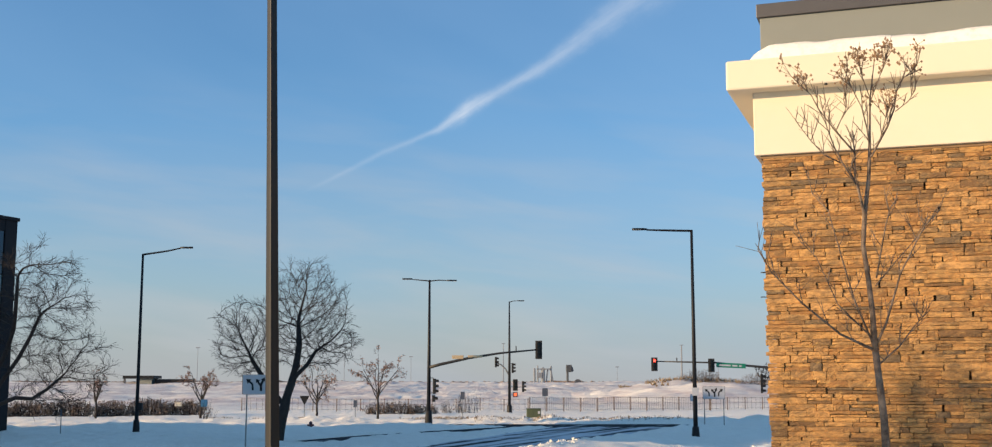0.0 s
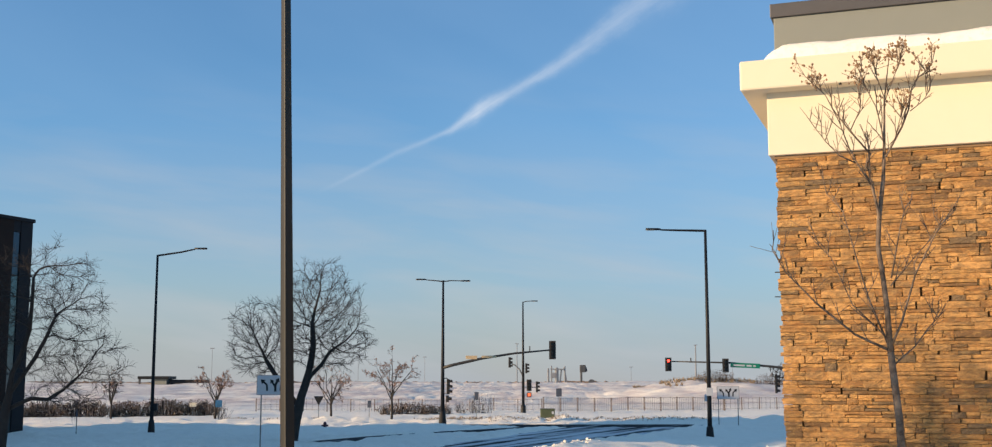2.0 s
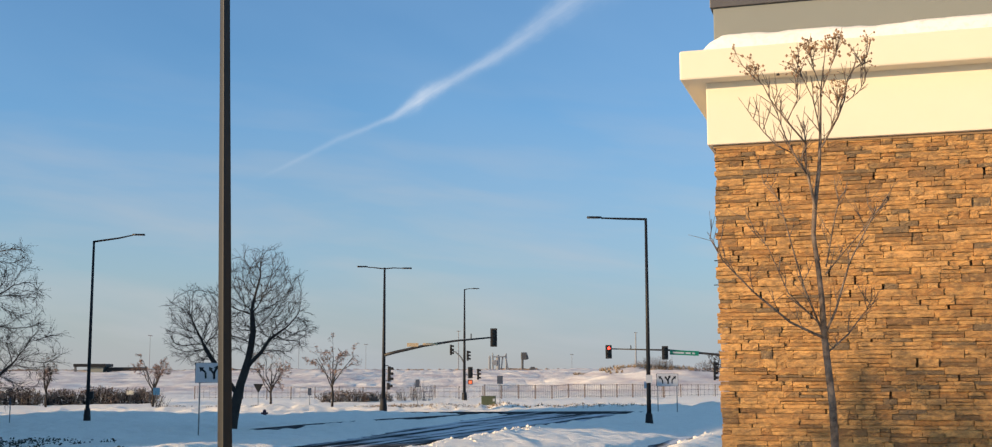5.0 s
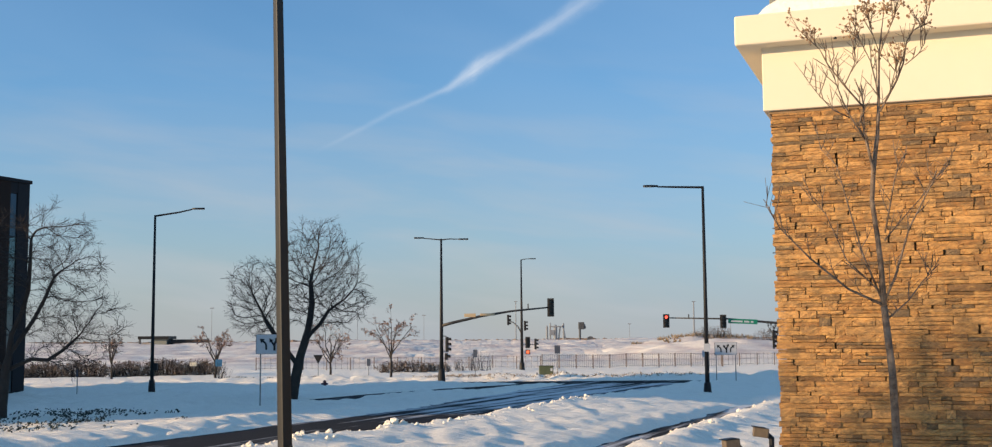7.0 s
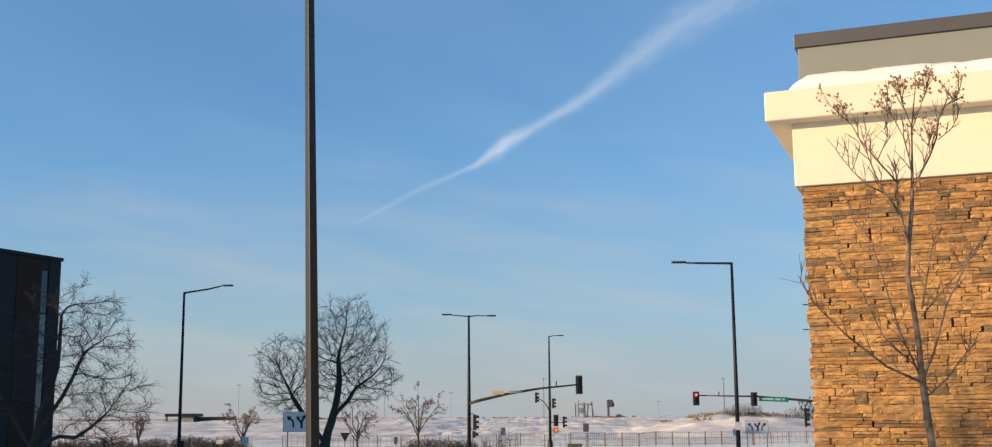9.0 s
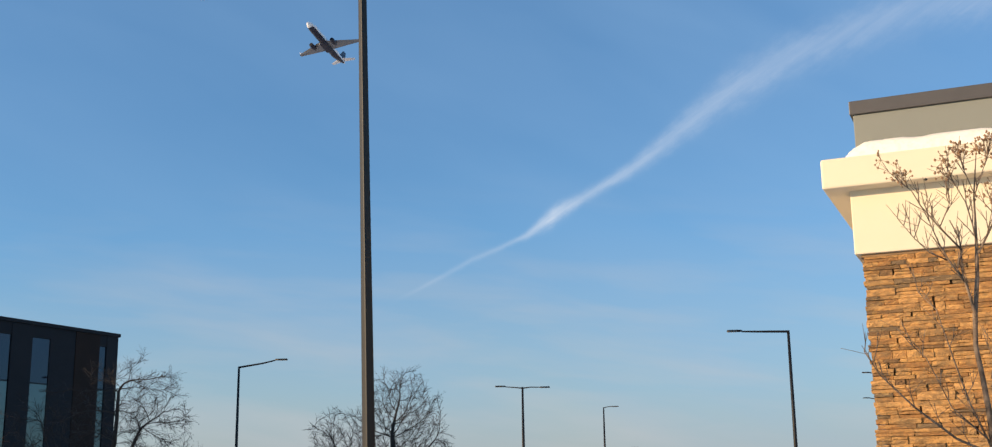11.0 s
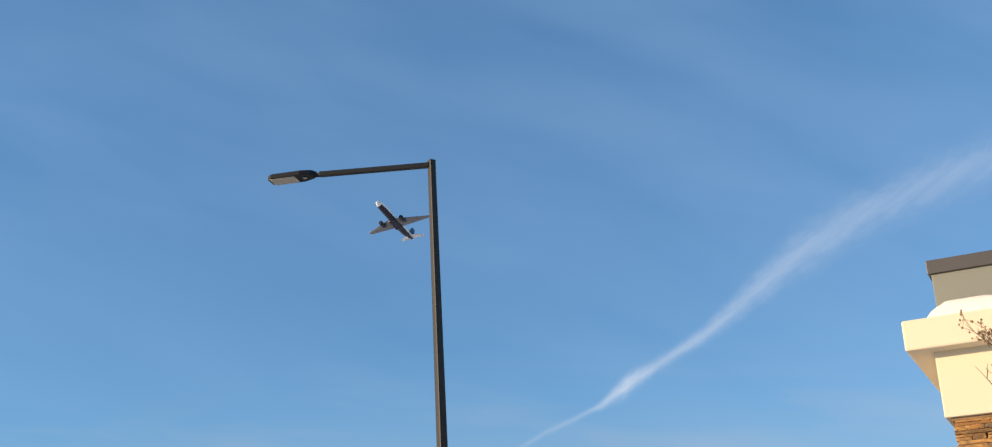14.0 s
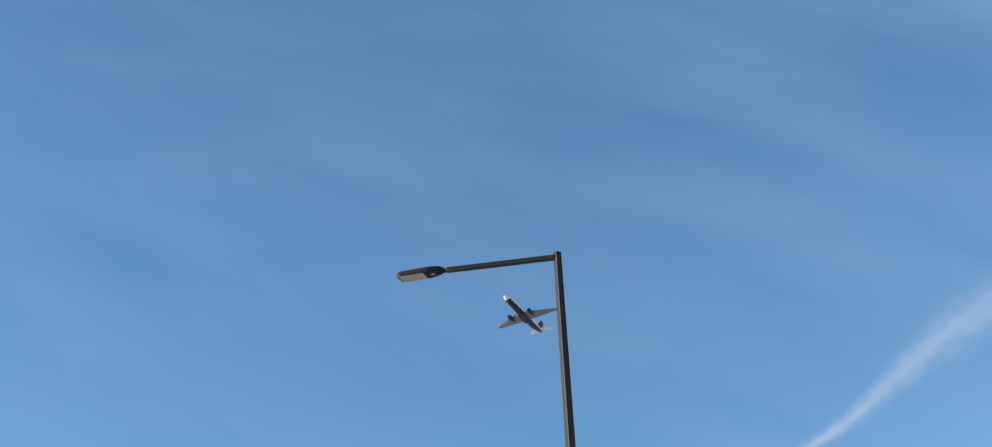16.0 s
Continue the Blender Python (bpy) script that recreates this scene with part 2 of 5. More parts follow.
BARK = surface("grey_bark", (0.015, 0.012, 0.011), (0.040, 0.032, 0.027), 3.0, 0.9, 0.0, 0.6, 0.02, 30)
TWIG = surface("twig_bark", (0.014, 0.011, 0.010), (0.034, 0.026, 0.022), 3.0, 0.9, 0.0, 0.3, 0.005, 30)
RED_BARK = surface("reddish_bark", (0.05, 0.028, 0.019), (0.10, 0.060, 0.040), 3.0, 0.9, 0.0, 0.4, 0.01, 30)
SMOOTH_BARK = surface("sapling_bark", (0.045, 0.028, 0.018), (0.25, 0.18, 0.125), 9.0, 0.75, 0.0, 0.5, 0.006, 60, 0.14)
SEED = surface("seed_cluster", (0.18, 0.11, 0.06), (0.34, 0.21, 0.12), 12.0, 0.9, 0.0, 0.4, 0.004, 90)
LEAF = surface("dry_leaf", (0.23, 0.13, 0.09), (0.40, 0.24, 0.17), 2.0, 0.9, 0.0, 0.3, 0.01, 30)
BRUSH = surface("dry_brush", (0.15, 0.10, 0.07), (0.30, 0.21, 0.15), 1.0, 0.95, 0.0, 0.3, 0.02, 20)
EVERGREEN = surface("frosted_groundcover", (0.015, 0.022, 0.016), (0.045, 0.055, 0.04), 3.0, 0.8, 0.0, 0.3, 0.01, 30)
SIGN_WHITE = surface("sign_white", (0.42, 0.42, 0.44), (0.52, 0.52, 0.53), 2.0, 0.45, 0.0, 0.03, 0.001, 30)
SIGN_BACK = surface("sign_back", (0.06, 0.07, 0.09), (0.12, 0.13, 0.16), 2.0, 0.5, 0.4, 0.05, 0.001, 30)
SIGN_GREEN = surface("sign_green", (0.0, 0.16, 0.09), (0.01, 0.20, 0.12), 2.0, 0.4, 0.0, 0.03, 0.001, 30)
SIGN_BLUE = surface("sign_blue", (0.02, 0.10, 0.14), (0.03, 0.13, 0.34), 2.0, 0.4, 0.0, 0.03, 0.001, 30)
SIGN_TAN = surface("sign_tan", (0.50, 0.36, 0.20), (0.58, 0.44, 0.27), 2.0, 0.5, 0.0, 0.03, 0.001, 30)
BOX_GREEN = surface("cabinet_green", (0.05, 0.065, 0.03), (0.085, 0.10, 0.05), 2.0, 0.55, 0.0, 0.1, 0.004, 30)
HYDRANT = surface("hydrant_paint", (0.05, 0.02, 0.03), (0.10, 0.03, 0.04), 6.0, 0.5, 0.0, 0.1, 0.004, 40)
FENCE = surface("fence_weathered", (0.12, 0.085, 0.06), (0.22, 0.16, 0.12), 1.0, 0.8, 0.0, 0.2, 0.01, 25)
FARGREY = surface("far_concrete", (0.17, 0.18, 0.20), (0.25, 0.26, 0.28), 0.2, 0.8, 0.0, 0.1, 0.05, 3)
FARDARK = surface("far_steel", (0.05, 0.055, 0.06), (0.10, 0.10, 0.11), 0.2, 0.7, 0.2, 0.1, 0.05, 3)
PLANE_WHITE = surface("aircraft_white", (0.74, 0.74, 0.75), (0.80, 0.80, 0.81), 0.2, 0.35, 0.0, 0.02, 0.01, 5)
PLANE_NAVY = surface("aircraft_navy", (0.006, 0.010, 0.028), (0.010, 0.016, 0.04), 0.2, 0.3, 0.0, 0.02, 0.01, 5)
PLANE_GREY = surface("aircraft_grey", (0.16, 0.17, 0.19), (0.22, 0.23, 0.25), 0.2, 0.4, 0.2, 0.02, 0.01, 5)
FLOOD = surface("floodlight_shell", (0.10, 0.075, 0.05), (0.17, 0.13, 0.09), 8.0, 0.6, 0.2, 0.2, 0.004, 50)
RED_LIT = plain_glow("red_lens_lit", (1.0, 0.05, 0.03), 5.0)
HAND_LIT = plain_glow("hand_lens_lit", (0.8, 0.16, 0.06), 0.5)
DARK_LENS = surface("unlit_lens", (0.012, 0.014, 0.012), (0.03, 0.03, 0.025), 9.0, 0.3, 0.0, 0.05, 0.002, 40)


# ---------------------------------------------------------------- mesh helpers
class Shape:
    """Collects vertices and faces of one part."""

    def __init__(self):
        self.v, self.f = [], []

    def join(self, verts, faces):
        k = len(self.v)
        self.v.extend(tuple(p) for p in verts)
        self.f.extend(tuple(k + i for i in face) for face in faces)
        return self

    def box(self, lo, hi, bevel=0.0, m=None):
        """A box from corner to corner with chamfered edges."""
        bm = bmesh.new()
        bmesh.ops.create_cube(bm, size=1.0)
        size = [b - a for a, b in zip(lo, hi)]
        mid = [(a + b) / 2 for a, b in zip(lo, hi)]
        bmesh.ops.transform(bm, matrix=Matrix.Translation(mid) @ Matrix.Diagonal((*size, 1)), verts=bm.verts)
        if bevel:
            bmesh.ops.bevel(bm, geom=bm.edges[:], offset=bevel, segments=2, affect="EDGES", profile=0.5)
        if m:
            bmesh.ops.transform(bm, matrix=m, verts=bm.verts)
        bm.verts.index_update()
        self.join([v.co for v in bm.verts], [[v.index for v in f.verts] for f in bm.faces])
        bm.free()
        return self

    def tube(self, pts, radii, n=6, turn=0.0, caps=True):
        """A tapering tube along points."""
        pts = [Vector(p) for p in pts]
        rings, k = [], len(self.v)
        side = None
        for i, p in enumerate(pts):
            d = (pts[min(i + 1, len(pts) - 1)] - pts[max(i - 1, 0)]).normalized()
            if side is None:
                side = d.orthogonal().normalized() if abs(d.z) < 0.9 else Vector((1, 0, 0))
            side = (side - d * side.dot(d)).normalized()
            up = d.cross(side)
            r = radii[i] if isinstance(radii, (list, tuple)) else radii
            for j in range(n):
                a = turn + 2 * math.pi * j / n
                self.v.append(tuple(p + (side * math.cos(a) + up * math.sin(a)) * r))
            rings.append(k + i * n)
        for a, b in zip(rings, rings[1:]):
            self.f.extend((a + j, a + (j + 1) % n, b + (j + 1) % n, b + j) for j in range(n))
        if caps:
            self.f.append(tuple(rings[0] + j for j in reversed(range(n))))
            self.f.append(tuple(rings[-1] + j for j in range(n)))
        return self

    def flat(self, outline, depth, m):
        """A flat plate from an outline in x, z with a thickness along y."""
        k = len(outline)
        front = [m @ Vector((x, 0, z)) for x, z in outline]
        rear = [m @ Vector((x, depth, z)) for x, z in outline]
        faces = [tuple(range(k)), tuple(reversed(range(k, 2 * k)))]
        faces += [(i, k + i, k + (i + 1) % k, (i + 1) % k) for i in range(k)]
        return self.join(front + rear, faces)

    def mesh(self, name, mat, smooth=False):
        me = bpy.data.meshes.new(name)
        me.from_pydata(self.v, [], self.f)
        me.materials.append(mat)
        if smooth:
            me.polygons.foreach_set("use_smooth", [True] * len(me.polygons))
        me.update()
        return me


def part(name, shape, mat, parent=None, label="", smooth=False):
    ob = new(name, shape.mesh(name, mat, smooth))
    if parent:
        ob.parent = parent
    return tagged(ob, label=label)


def thing(name, at, label, category, group="", turn=0.0):
    ob = new(name)
    ob.matrix_world = pose(*at, 0, 0, turn)
    ob.empty_display_size = 0.2
    return tagged(ob, label, category, group)


# ---------------------------------------------------------------- ground
def ease(v, a, b):
    t = np.clip((v - a) / (b - a), 0, 1)
    return t * t * (3 - 2 * t)


def level(y):
    """The lie of the land along the line of sight: the lot, the lower street, the far embankment."""
    return -1.9 * ease(y, 8.0, 30.0) + 3.9 * ease(y, 215.0, 450.0)


def lattice(n, seed):
    return np.random.RandomState(seed).rand(n, n)


GRIDS = [lattice(257, s) for s in range(6)]


def value_noise(x, y, size, k=0):
    """Smooth noise of about -1 to 1 with bumps of that size."""
    g = GRIDS[k]
    u, v = x / size + 1000.3, y / size + 1000.7
    i, j = np.floor(u).astype(int), np.floor(v).astype(int)
    fu, fv = u - i, v - j
    fu, fv = fu * fu * (3 - 2 * fu), fv * fv * (3 - 2 * fv)
    i0, i1, j0, j1 = i % 256, (i + 1) % 256, j % 256, (j + 1) % 256
    top = g[i0, j0] * (1 - fu) + g[i1, j0] * fu
    low = g[i0, j1] * (1 - fu) + g[i1, j1] * fu
    return 2 * (top * (1 - fv) + low * fv) - 1


def near_edge(y):
    return -7.7 + 0.353 * (y - 34.9)


def far_edge(y):
    return np.interp(y, (-60.0, 30.0, 44.2, 66.0, 81.5, 96.5, 106.0, 140.0), (-50.0, -19.9, -14.3, -5.6, -1.8, 2.3, 5.3, 16.0))


def path_line(y):
    return 4.15 + 0.385 * (y - 43.3)


def lane_line(y):
    return np.interp(y, (70.0, 78.0, 87.0, 93.5, 100.0, 108.0), (-15.0, -12.0, -8.6, -5.0, -1.2, 4.0))


def bell(s, width):
    return np.exp(-(s / width) ** 2)


def ground_height(x, y):
    z = level(y)
    rough = 0.10 * value_noise(x, y, 7.0, 0) + 0.06 * value_noise(x, y, 2.3, 1) + 0.05 * value_noise(x, y, 0.8, 2) + 0.05 * value_noise(x, y, 0.45, 4)
    rough = rough * (1 - 0.55 * ease(y, 24, 34) * (1 - ease(y, 80, 95)) * ease(x - near_edge(y), -3, 0))
    heaped = ease(y, 24, 34) * (1 - ease(y, 124, 135))
    rough = rough + heaped * (0.07 * np.abs(value_noise(x, y, 1.7, 3)) + 0.05 * np.maximum(value_noise(x, y, 3.6, 5), 0) + 0.05 * value_noise(x, y, 0.6, 5))
    lump = 0.5 + 0.5 * value_noise(x, y, 1.1, 3) + 0.35 * value_noise(x, y, 0.5, 4)
    wave = 0.85 + 0.20 * value_noise(x, y, 4.5, 5)
    near_far = ease(y, 170, 260)
    z = z + rough  + near_far * (0.5 * value_noise(x, y, 26.0, 1) + 0.45 * value_noise(x, y, 9.0, 3) + 0.4 * np.abs(value_noise(x, y, 4.2, 2)))
    street = ease(y, 4.0, 24.0) * (1 - ease(y, 88, 106))
    s = x - near_edge(y)
    bank = np.interp(y, (40.0, 78.0), (0.74, 0.50)) * np.where(s < 1.6, bell(s - 1.6, 0.9), bell(s - 1.6, 5.6)) * street * (0.8 + 0.2 * wave)
    bank = bank + 0.13 * lump * bell(s - 1.5, 0.8) * street
    # the plough's scrape marks down the side of the bank
    bank = bank + 0.06 * value_noise(1.0 * x + 0.10 * y, 0.06 * y, 0.55, 2) * bell(s - 4.2, 2.8) * street
    q = x - path_line(y)
    bank = bank + (0.24 * bell(q - 2.2, 1.1) * wave + 0.12 * lump * bell(q - 1.9, 1.0)) * (1 - ease(y, 66, 76))
    e = far_edge(y) - x
    bank = bank + (0.36 * np.where(e < 2.4, bell(e - 2.4, 1.5), bell(e - 2.4, 2.6)) * wave + 0.10 * lump * bell(e - 2.0, 1.4)) * (1 - ease(y, 60, 74))
    bank = bank + 0.28 * bell(y - 99 - 0.12 * (x + 30), 3.5) * (1 - ease(x, -24, -12)) * wave * (0.6 + 0.6 * lump)
    bank = bank + (0.34 * bell(y - 116.0, 1.8) + 0.24 * lump * bell(y - 116, 2.2)) * (0.4 + 0.8 * np.abs(value_noise(x, y, 3.2, 0)))
    bank = bank + 0.45 * ease(x, 60, 30) * ease(x, 16, 30) * bell(y - 104, 4.0) * wave
    bank = bank + ease(x, 15, 45) * ease(y, 190, 235) * (1 - ease(y, 260, 330)) * (3.2 + 1.3 * value_noise(x, y, 18.0, 2) + 0.5 * value_noise(x, y, 6.0, 4))
    bank = bank + 0.20 * ease(e, 2, 5) * ease(y, 62, 74) * (1 - ease(y, 108, 114)) * np.maximum(lump - 0.3, 0) * (0.6 + 0.6 * value_noise(x, y, 5.0, 4))
    bank = bank + 0.32 * ease(x, 16, 19) * bell(y - 109, 6.0)
    z = z + bank
    bed = level(y) - 0.10
    on_street = ease(s, 0.35, -0.25) * ease(e, 0.35, -0.25) * (1 - ease(y, 111, 113))
    on_cross = ease(y, 105.4, 106.2) * (1 - ease(y, 112.6, 113.4)) * ease(x, -6, -3) * (1 - ease(x, 16, 19))
    lane = np.abs(x - lane_line(y))
    on_lane = ease(lane, 1.7, 1.2) * ease(y, 76.5, 79) * (1 - ease(y, 107, 109))
    on_path = ease(np.abs(q) + 0.35 * value_noise(x, y, 1.3, 1), 1.6, 0.35) * (1 - ease(y, 66, 72))
    wet = np.maximum.reduce([on_street, on_cross, on_lane])
    z = z * (1 - wet) + bed * wet
    return z * (1 - on_path) + (level(y) - 0.07) * on_path


def steps(*runs):
    out = [runs[0][0]]
    for a, b, step in runs:
        n = max(1, round((b - a) / step))
        out += [a + (b - a) * (i + 1) / n for i in range(n)]
    return np.array(out)


def grid_mesh(name, X, Y, Z, mat):
    ny, nx = X.shape
    me = bpy.data.meshes.new(name)
    idx = np.arange(nx * ny).reshape(ny, nx)
    faces = np.stack([idx[:-1, :-1], idx[:-1, 1:], idx[1:, 1:], idx[1:, :-1]], -1).reshape(-1, 4)
    me.vertices.add(nx * ny)
    me.vertices.foreach_set("co", np.stack([X, Y, Z], -1).astype(np.float32).ravel())
    me.loops.add(faces.size)
    me.loops.foreach_set("vertex_index", faces.astype(np.int32).ravel())
    me.polygons.add(len(faces))
    me.polygons.foreach_set("loop_start", np.arange(0, faces.size, 4, dtype=np.int32))
    me.polygons.foreach_set("use_smooth", np.ones(len(faces), dtype=bool))
    me.materials.append(mat)
    me.update(calc_edges=True)
    me.validate()
    return me


gx = steps((-4000, -400, 300), (-400, -120, 14), (-120, -45, 1.2), (-45, -22, 0.3), (-22, 26, 0.22), (26, 60, 0.8), (60, 140, 1.6), (140, 400, 14), (400, 4000, 300))
gy = steps((-4000, -200, 300), (-200, -20, 12), (-20, 20, 1.0), (20, 80, 0.22), (80, 125, 0.45), (125, 180, 1.2), (180, 480, 1.6), (480, 900, 30), (900, 4800, 300))
GX, GY = np.meshgrid(gx, gy)
ground = new("ground", grid_mesh("ground", GX, GY, ground_height(GX, GY), SNOW))
tagged(ground, "deep ploughed snow with banks, drifts and trodden hollows", "snow", kind="structure")


def strip(name, ys, left, right, label, columns=10, lift=-0.05, mat=None):
    ys = np.array(ys)
    f = np.linspace(0, 1, columns + 1)
    X = left(ys)[:, None] * (1 - f) + right(ys)[:, None] * f
    Y = np.repeat(ys[:, None], columns + 1, 1)
    ob = new(name, grid_mesh(name, X, Y, level(Y) + lift, mat or ROAD))
    return tagged(ob, label, "road", kind="structure")


strip("road", np.arange(-60, 112.1, 1.0), lambda y: far_edge(y) - 0.4, lambda y: near_edge(y) + 0.4, "dark wet asphalt street streaked with packed snow")
strip("cross_road", np.arange(105.4, 113.5, 0.5), lambda y: -6.0 + 0 * y, lambda y: 150 + 0 * y, "dark asphalt cross street beyond the junction", 40, -0.045, BARE_ROAD)
strip("turning_lane", np.arange(76.5, 109.1, 0.5), lambda y: lane_line(y) - 1.7, lambda y: lane_line(y) + 1.7, "dark asphalt turning lane between snow banks", 4, -0.04, BARE_ROAD)
strip("pavement", np.arange(5.0, 70.0, 0.5), lambda y: path_line(y) - 0.8, lambda y: path_line(y) + 0.8, "cleared footpath with a film of trodden snow", 4, -0.028, PATH_SLUSH)


# loose chunks along the ploughed ridges
def chunk_field():
    rng = np.random.RandomState(4)
    s = Shape()
    for i in range(420):
        y = 30 + 42 * rng.rand() ** 1.3
        if i % 3:
            x = near_edge(y) + 1.5 + 0.45 * rng.randn()
        else:
            x = path_line(y) + 1.6 + 0.6 * rng.randn()
        r = 0.03 + 0.10 * rng.rand() ** 4
        if i < 3:
            x, y, r = ((-3.85, 41.5, 0.19), (-4.05, 41.2, 0.13), (-3.6, 41.8, 0.11))[i]
        z = float(ground_height(np.array([x]), np.array([y]))[0]) + r * 0.3
        n = 7
        ring = []
        for k, (h, q) in enumerate(((-0.8, 0.6), (-0.1, 1.0), (0.6, 0.65))):
            ring += [(x + r * q * (0.5 + 0.9 * rng.rand()) * math.cos(6.283 * j / n), y + r * q * (0.5 + 0.9 * rng.rand()) * math.sin(6.283 * j / n), z + r * h * (0.5 + 0.7 * rng.rand())) for j in range(n)]
        ring.append((x, y, z + r * 0.85))
        faces = [(k * n + j, k * n + (j + 1) % n, (k + 1) * n + (j + 1) % n, (k + 1) * n + j) for k in range(2) for j in range(n)]
        faces += [(2 * n + j, 2 * n + (j + 1) % n, 3 * n) for j in range(n)]
        s.join(ring, faces)
    tagged(part("snow_chunks", s, SNOW), "broken lumps of ploughed snow on the banks", "snow", kind="stuff")


chunk_field()


def gz(x, y):
    return float(ground_height(np.array([float(x)]), np.array([float(y)]))[0])


# ---------------------------------------------------------------- stone building
WALL_TURN = -19.3
stone_house = thing("building", (3.44, 15.0, 0.0), "stone-veneered building with cream stucco band, cornice and grey parapet", "building", turn=WALL_TURN)
# local frame: x along the front to the right, y into the building, z up
part("wall", Shape().box((0.06, 0.10, -0.6), (12, 9, 4.56)), MORTAR, stone_house, "dark mortar backing behind ledge stone")
part("fascia", Shape().box((-0.12, -0.06, 4.555), (12, 8.9, 5.40), 0.012), CREAM, stone_house, "cream stucco band")
part("cornice", Shape().box((-0.42, -0.31, 5.362), (12.2, 9.0, 5.745), 0.025), CREAM, stone_house, "cream stucco cornice")
part("shadow_gap", Shape().box((-0.05, -0.005, 4.52), (12, 8.8, 4.556)), MORTAR, stone_house)
part("parapet", Shape().box((-0.06, 0.42, 5.74), (12, 8.8, 6.49), 0.01), GREIGE, stone_house, "grey stucco parapet")
part("coping", Shape().box((-0.10, 0.38, 6.488), (12.1, 8.9, 6.67), 0.008), CAP, stone_house, "dark metal coping")
part("vent_hole", Shape().tube([(0.80, -0.28, 5.345), (0.80, -0.28, 5.37)], 0.02, 8), BLACK, stone_house)


def snow_cap():
    """A drift lying on the cornice, rounded at its end."""
    s, n, m = Shape(), 60, 9
    rng = np.random.RandomState(8)
    rows = []
    for i in range(n + 1):
        x = -0.12 + 12.0 * (i / n) ** 1.6
        grow = min(1.0, ((x + 0.12) / 0.22)) ** 0.5 if x < 0.10 else 1.0
        h = (0.265 + 0.018 * math.sin(x * 2.3) + 0.012 * math.sin(x * 5.1 + 1) + 0.006 * rng.randn()) * grow
        rows.append([(x, -0.27 + 0.70 * (1 - math.cos(math.pi * j / (2 * (m - 1)))) * 0.96, 5.742 + h * math.sin(math.pi / 2 * j / (m - 1)) ** 0.55 + 0.004 * rng.randn()) for j in range(m)])
    s.v = [p for r in rows for p in r]
    s.f = [(i * m + j, (i + 1) * m + j, (i + 1) * m + j + 1, i * m + j + 1) for i in range(n) for j in range(m - 1)]
    ob = part("snow_drift", s, CAP_SNOW, smooth=True)
    ob.matrix_world = stone_house.matrix_basis.copy()
    tagged(ob, "rounded snow drift lying on the cream cornice", "snow")


snow_cap()


# ---------------------------------------------------------------- street lamps
def lamp_head(parent, at, aim_x, aim_y, length, mat_shell=BLACK):
    """A flat roadway luminaire that reaches out along (aim_x, aim_y)."""
    m = Matrix.Translation(at) @ Matrix.Rotation(math.atan2(aim_y, aim_x), 4, "Z")
    k = length
    outline = [(0, 0.05), (0.10, 0.11), (0.30, 0.19), (0.92, 0.19), (1.0, 0.13), (1.0, -0.13), (0.92, -0.19), (0.30, -0.19), (0.10, -0.11), (0, -0.05)]
    s = Shape()
    c = len(outline)
    for z, q in ((-0.035, 0.97), (-0.02, 1.0), (0.05, 0.95), (0.09, 0.6)):
        s.v += [tuple(m @ Vector((x * k, y * k * q, z * k * (1.0 if x > 0.05 else 0.6)))) for x, y in outline]
    for r in range(3):
        s.f += [(r * c + j, r * c + (j + 1) % c, (r + 1) * c + (j + 1) % c, (r + 1) * c + j) for j in range(c)]
    s.f += [tuple(reversed(range(c))), tuple(range(3 * c, 4 * c))]
    head = part("lamp_head", s, mat_shell, parent)
    lens = Shape().box((0.42 * k, -0.15 * k, -0.05 * k), (0.96 * k, 0.15 * k, -0.034 * k), 0.004, m)
    part("lens", lens, LENS, head, "pale frosted lens panel")
    part("sensor", Shape().box((0.22 * k, -0.03 * k, -0.052 * k), (0.29 * k, 0.03 * k, -0.034 * k), 0.003, m), SIGN_WHITE, head)
    return head


# near lot lamp, a square shaft that leans a little
LEAN = -0.0252
lot_lamp = thing("street_lamp", (-2.87, 16.0, gz(-2.87, 16.0)), "tall dark bronze square lot lamp with one arm", "street lamp", "lot lamps")
lot_top = 8.93 - gz(-2.87, 16.0)


def rounded_shaft(heights, sides, turn, lean, n=32):
    """A tapering square shaft with rounded corners."""
    s = Shape()
    for z, w_ in zip(heights, sides):
        for j in range(n):
            a = 2 * math.pi * j / n
            c, q = math.cos(a), math.sin(a)
            r = w_ / 2 / (abs(c) ** 16 + abs(q) ** 16) ** 0.0625
            s.v.append((lean * z + r * math.cos(a + turn), r * math.sin(a + turn), z))
    for i in range(len(heights) - 1):
        s.f += [(i * n + j, i * n + (j + 1) % n, (i + 1) * n + (j + 1) % n, (i + 1) * n + j) for j in range(n)]
    s.f += [tuple(reversed(range(n))), tuple(range((len(heights) - 1) * n, len(heights) * n))]
    return s


sh = rounded_shaft((0.0, 3.0, 6.0, lot_top), (0.150, 0.128, 0.107, 0.089), radians(42), LEAN)
part("shaft", sh, BRONZE, lot_lamp, "square shaft in dark bronze paint")
part("base_cover", Shape().box((-0.2, -0.2, -0.1), (0.2, 0.2, 0.22), 0.03, Matrix.Rotation(radians(23), 4, "Z")), BRONZE, lot_lamp)
part("shaft_cap", Shape().box((-0.046, -0.046, -0.012), (0.046, 0.046, 0.012), 0.006, Matrix.Translation((LEAN * lot_top, 0, lot_top + 0.012)) @ Matrix.Rotation(radians(42), 4, "Z")), BRONZE, lot_lamp)
tip = LEAN * lot_top
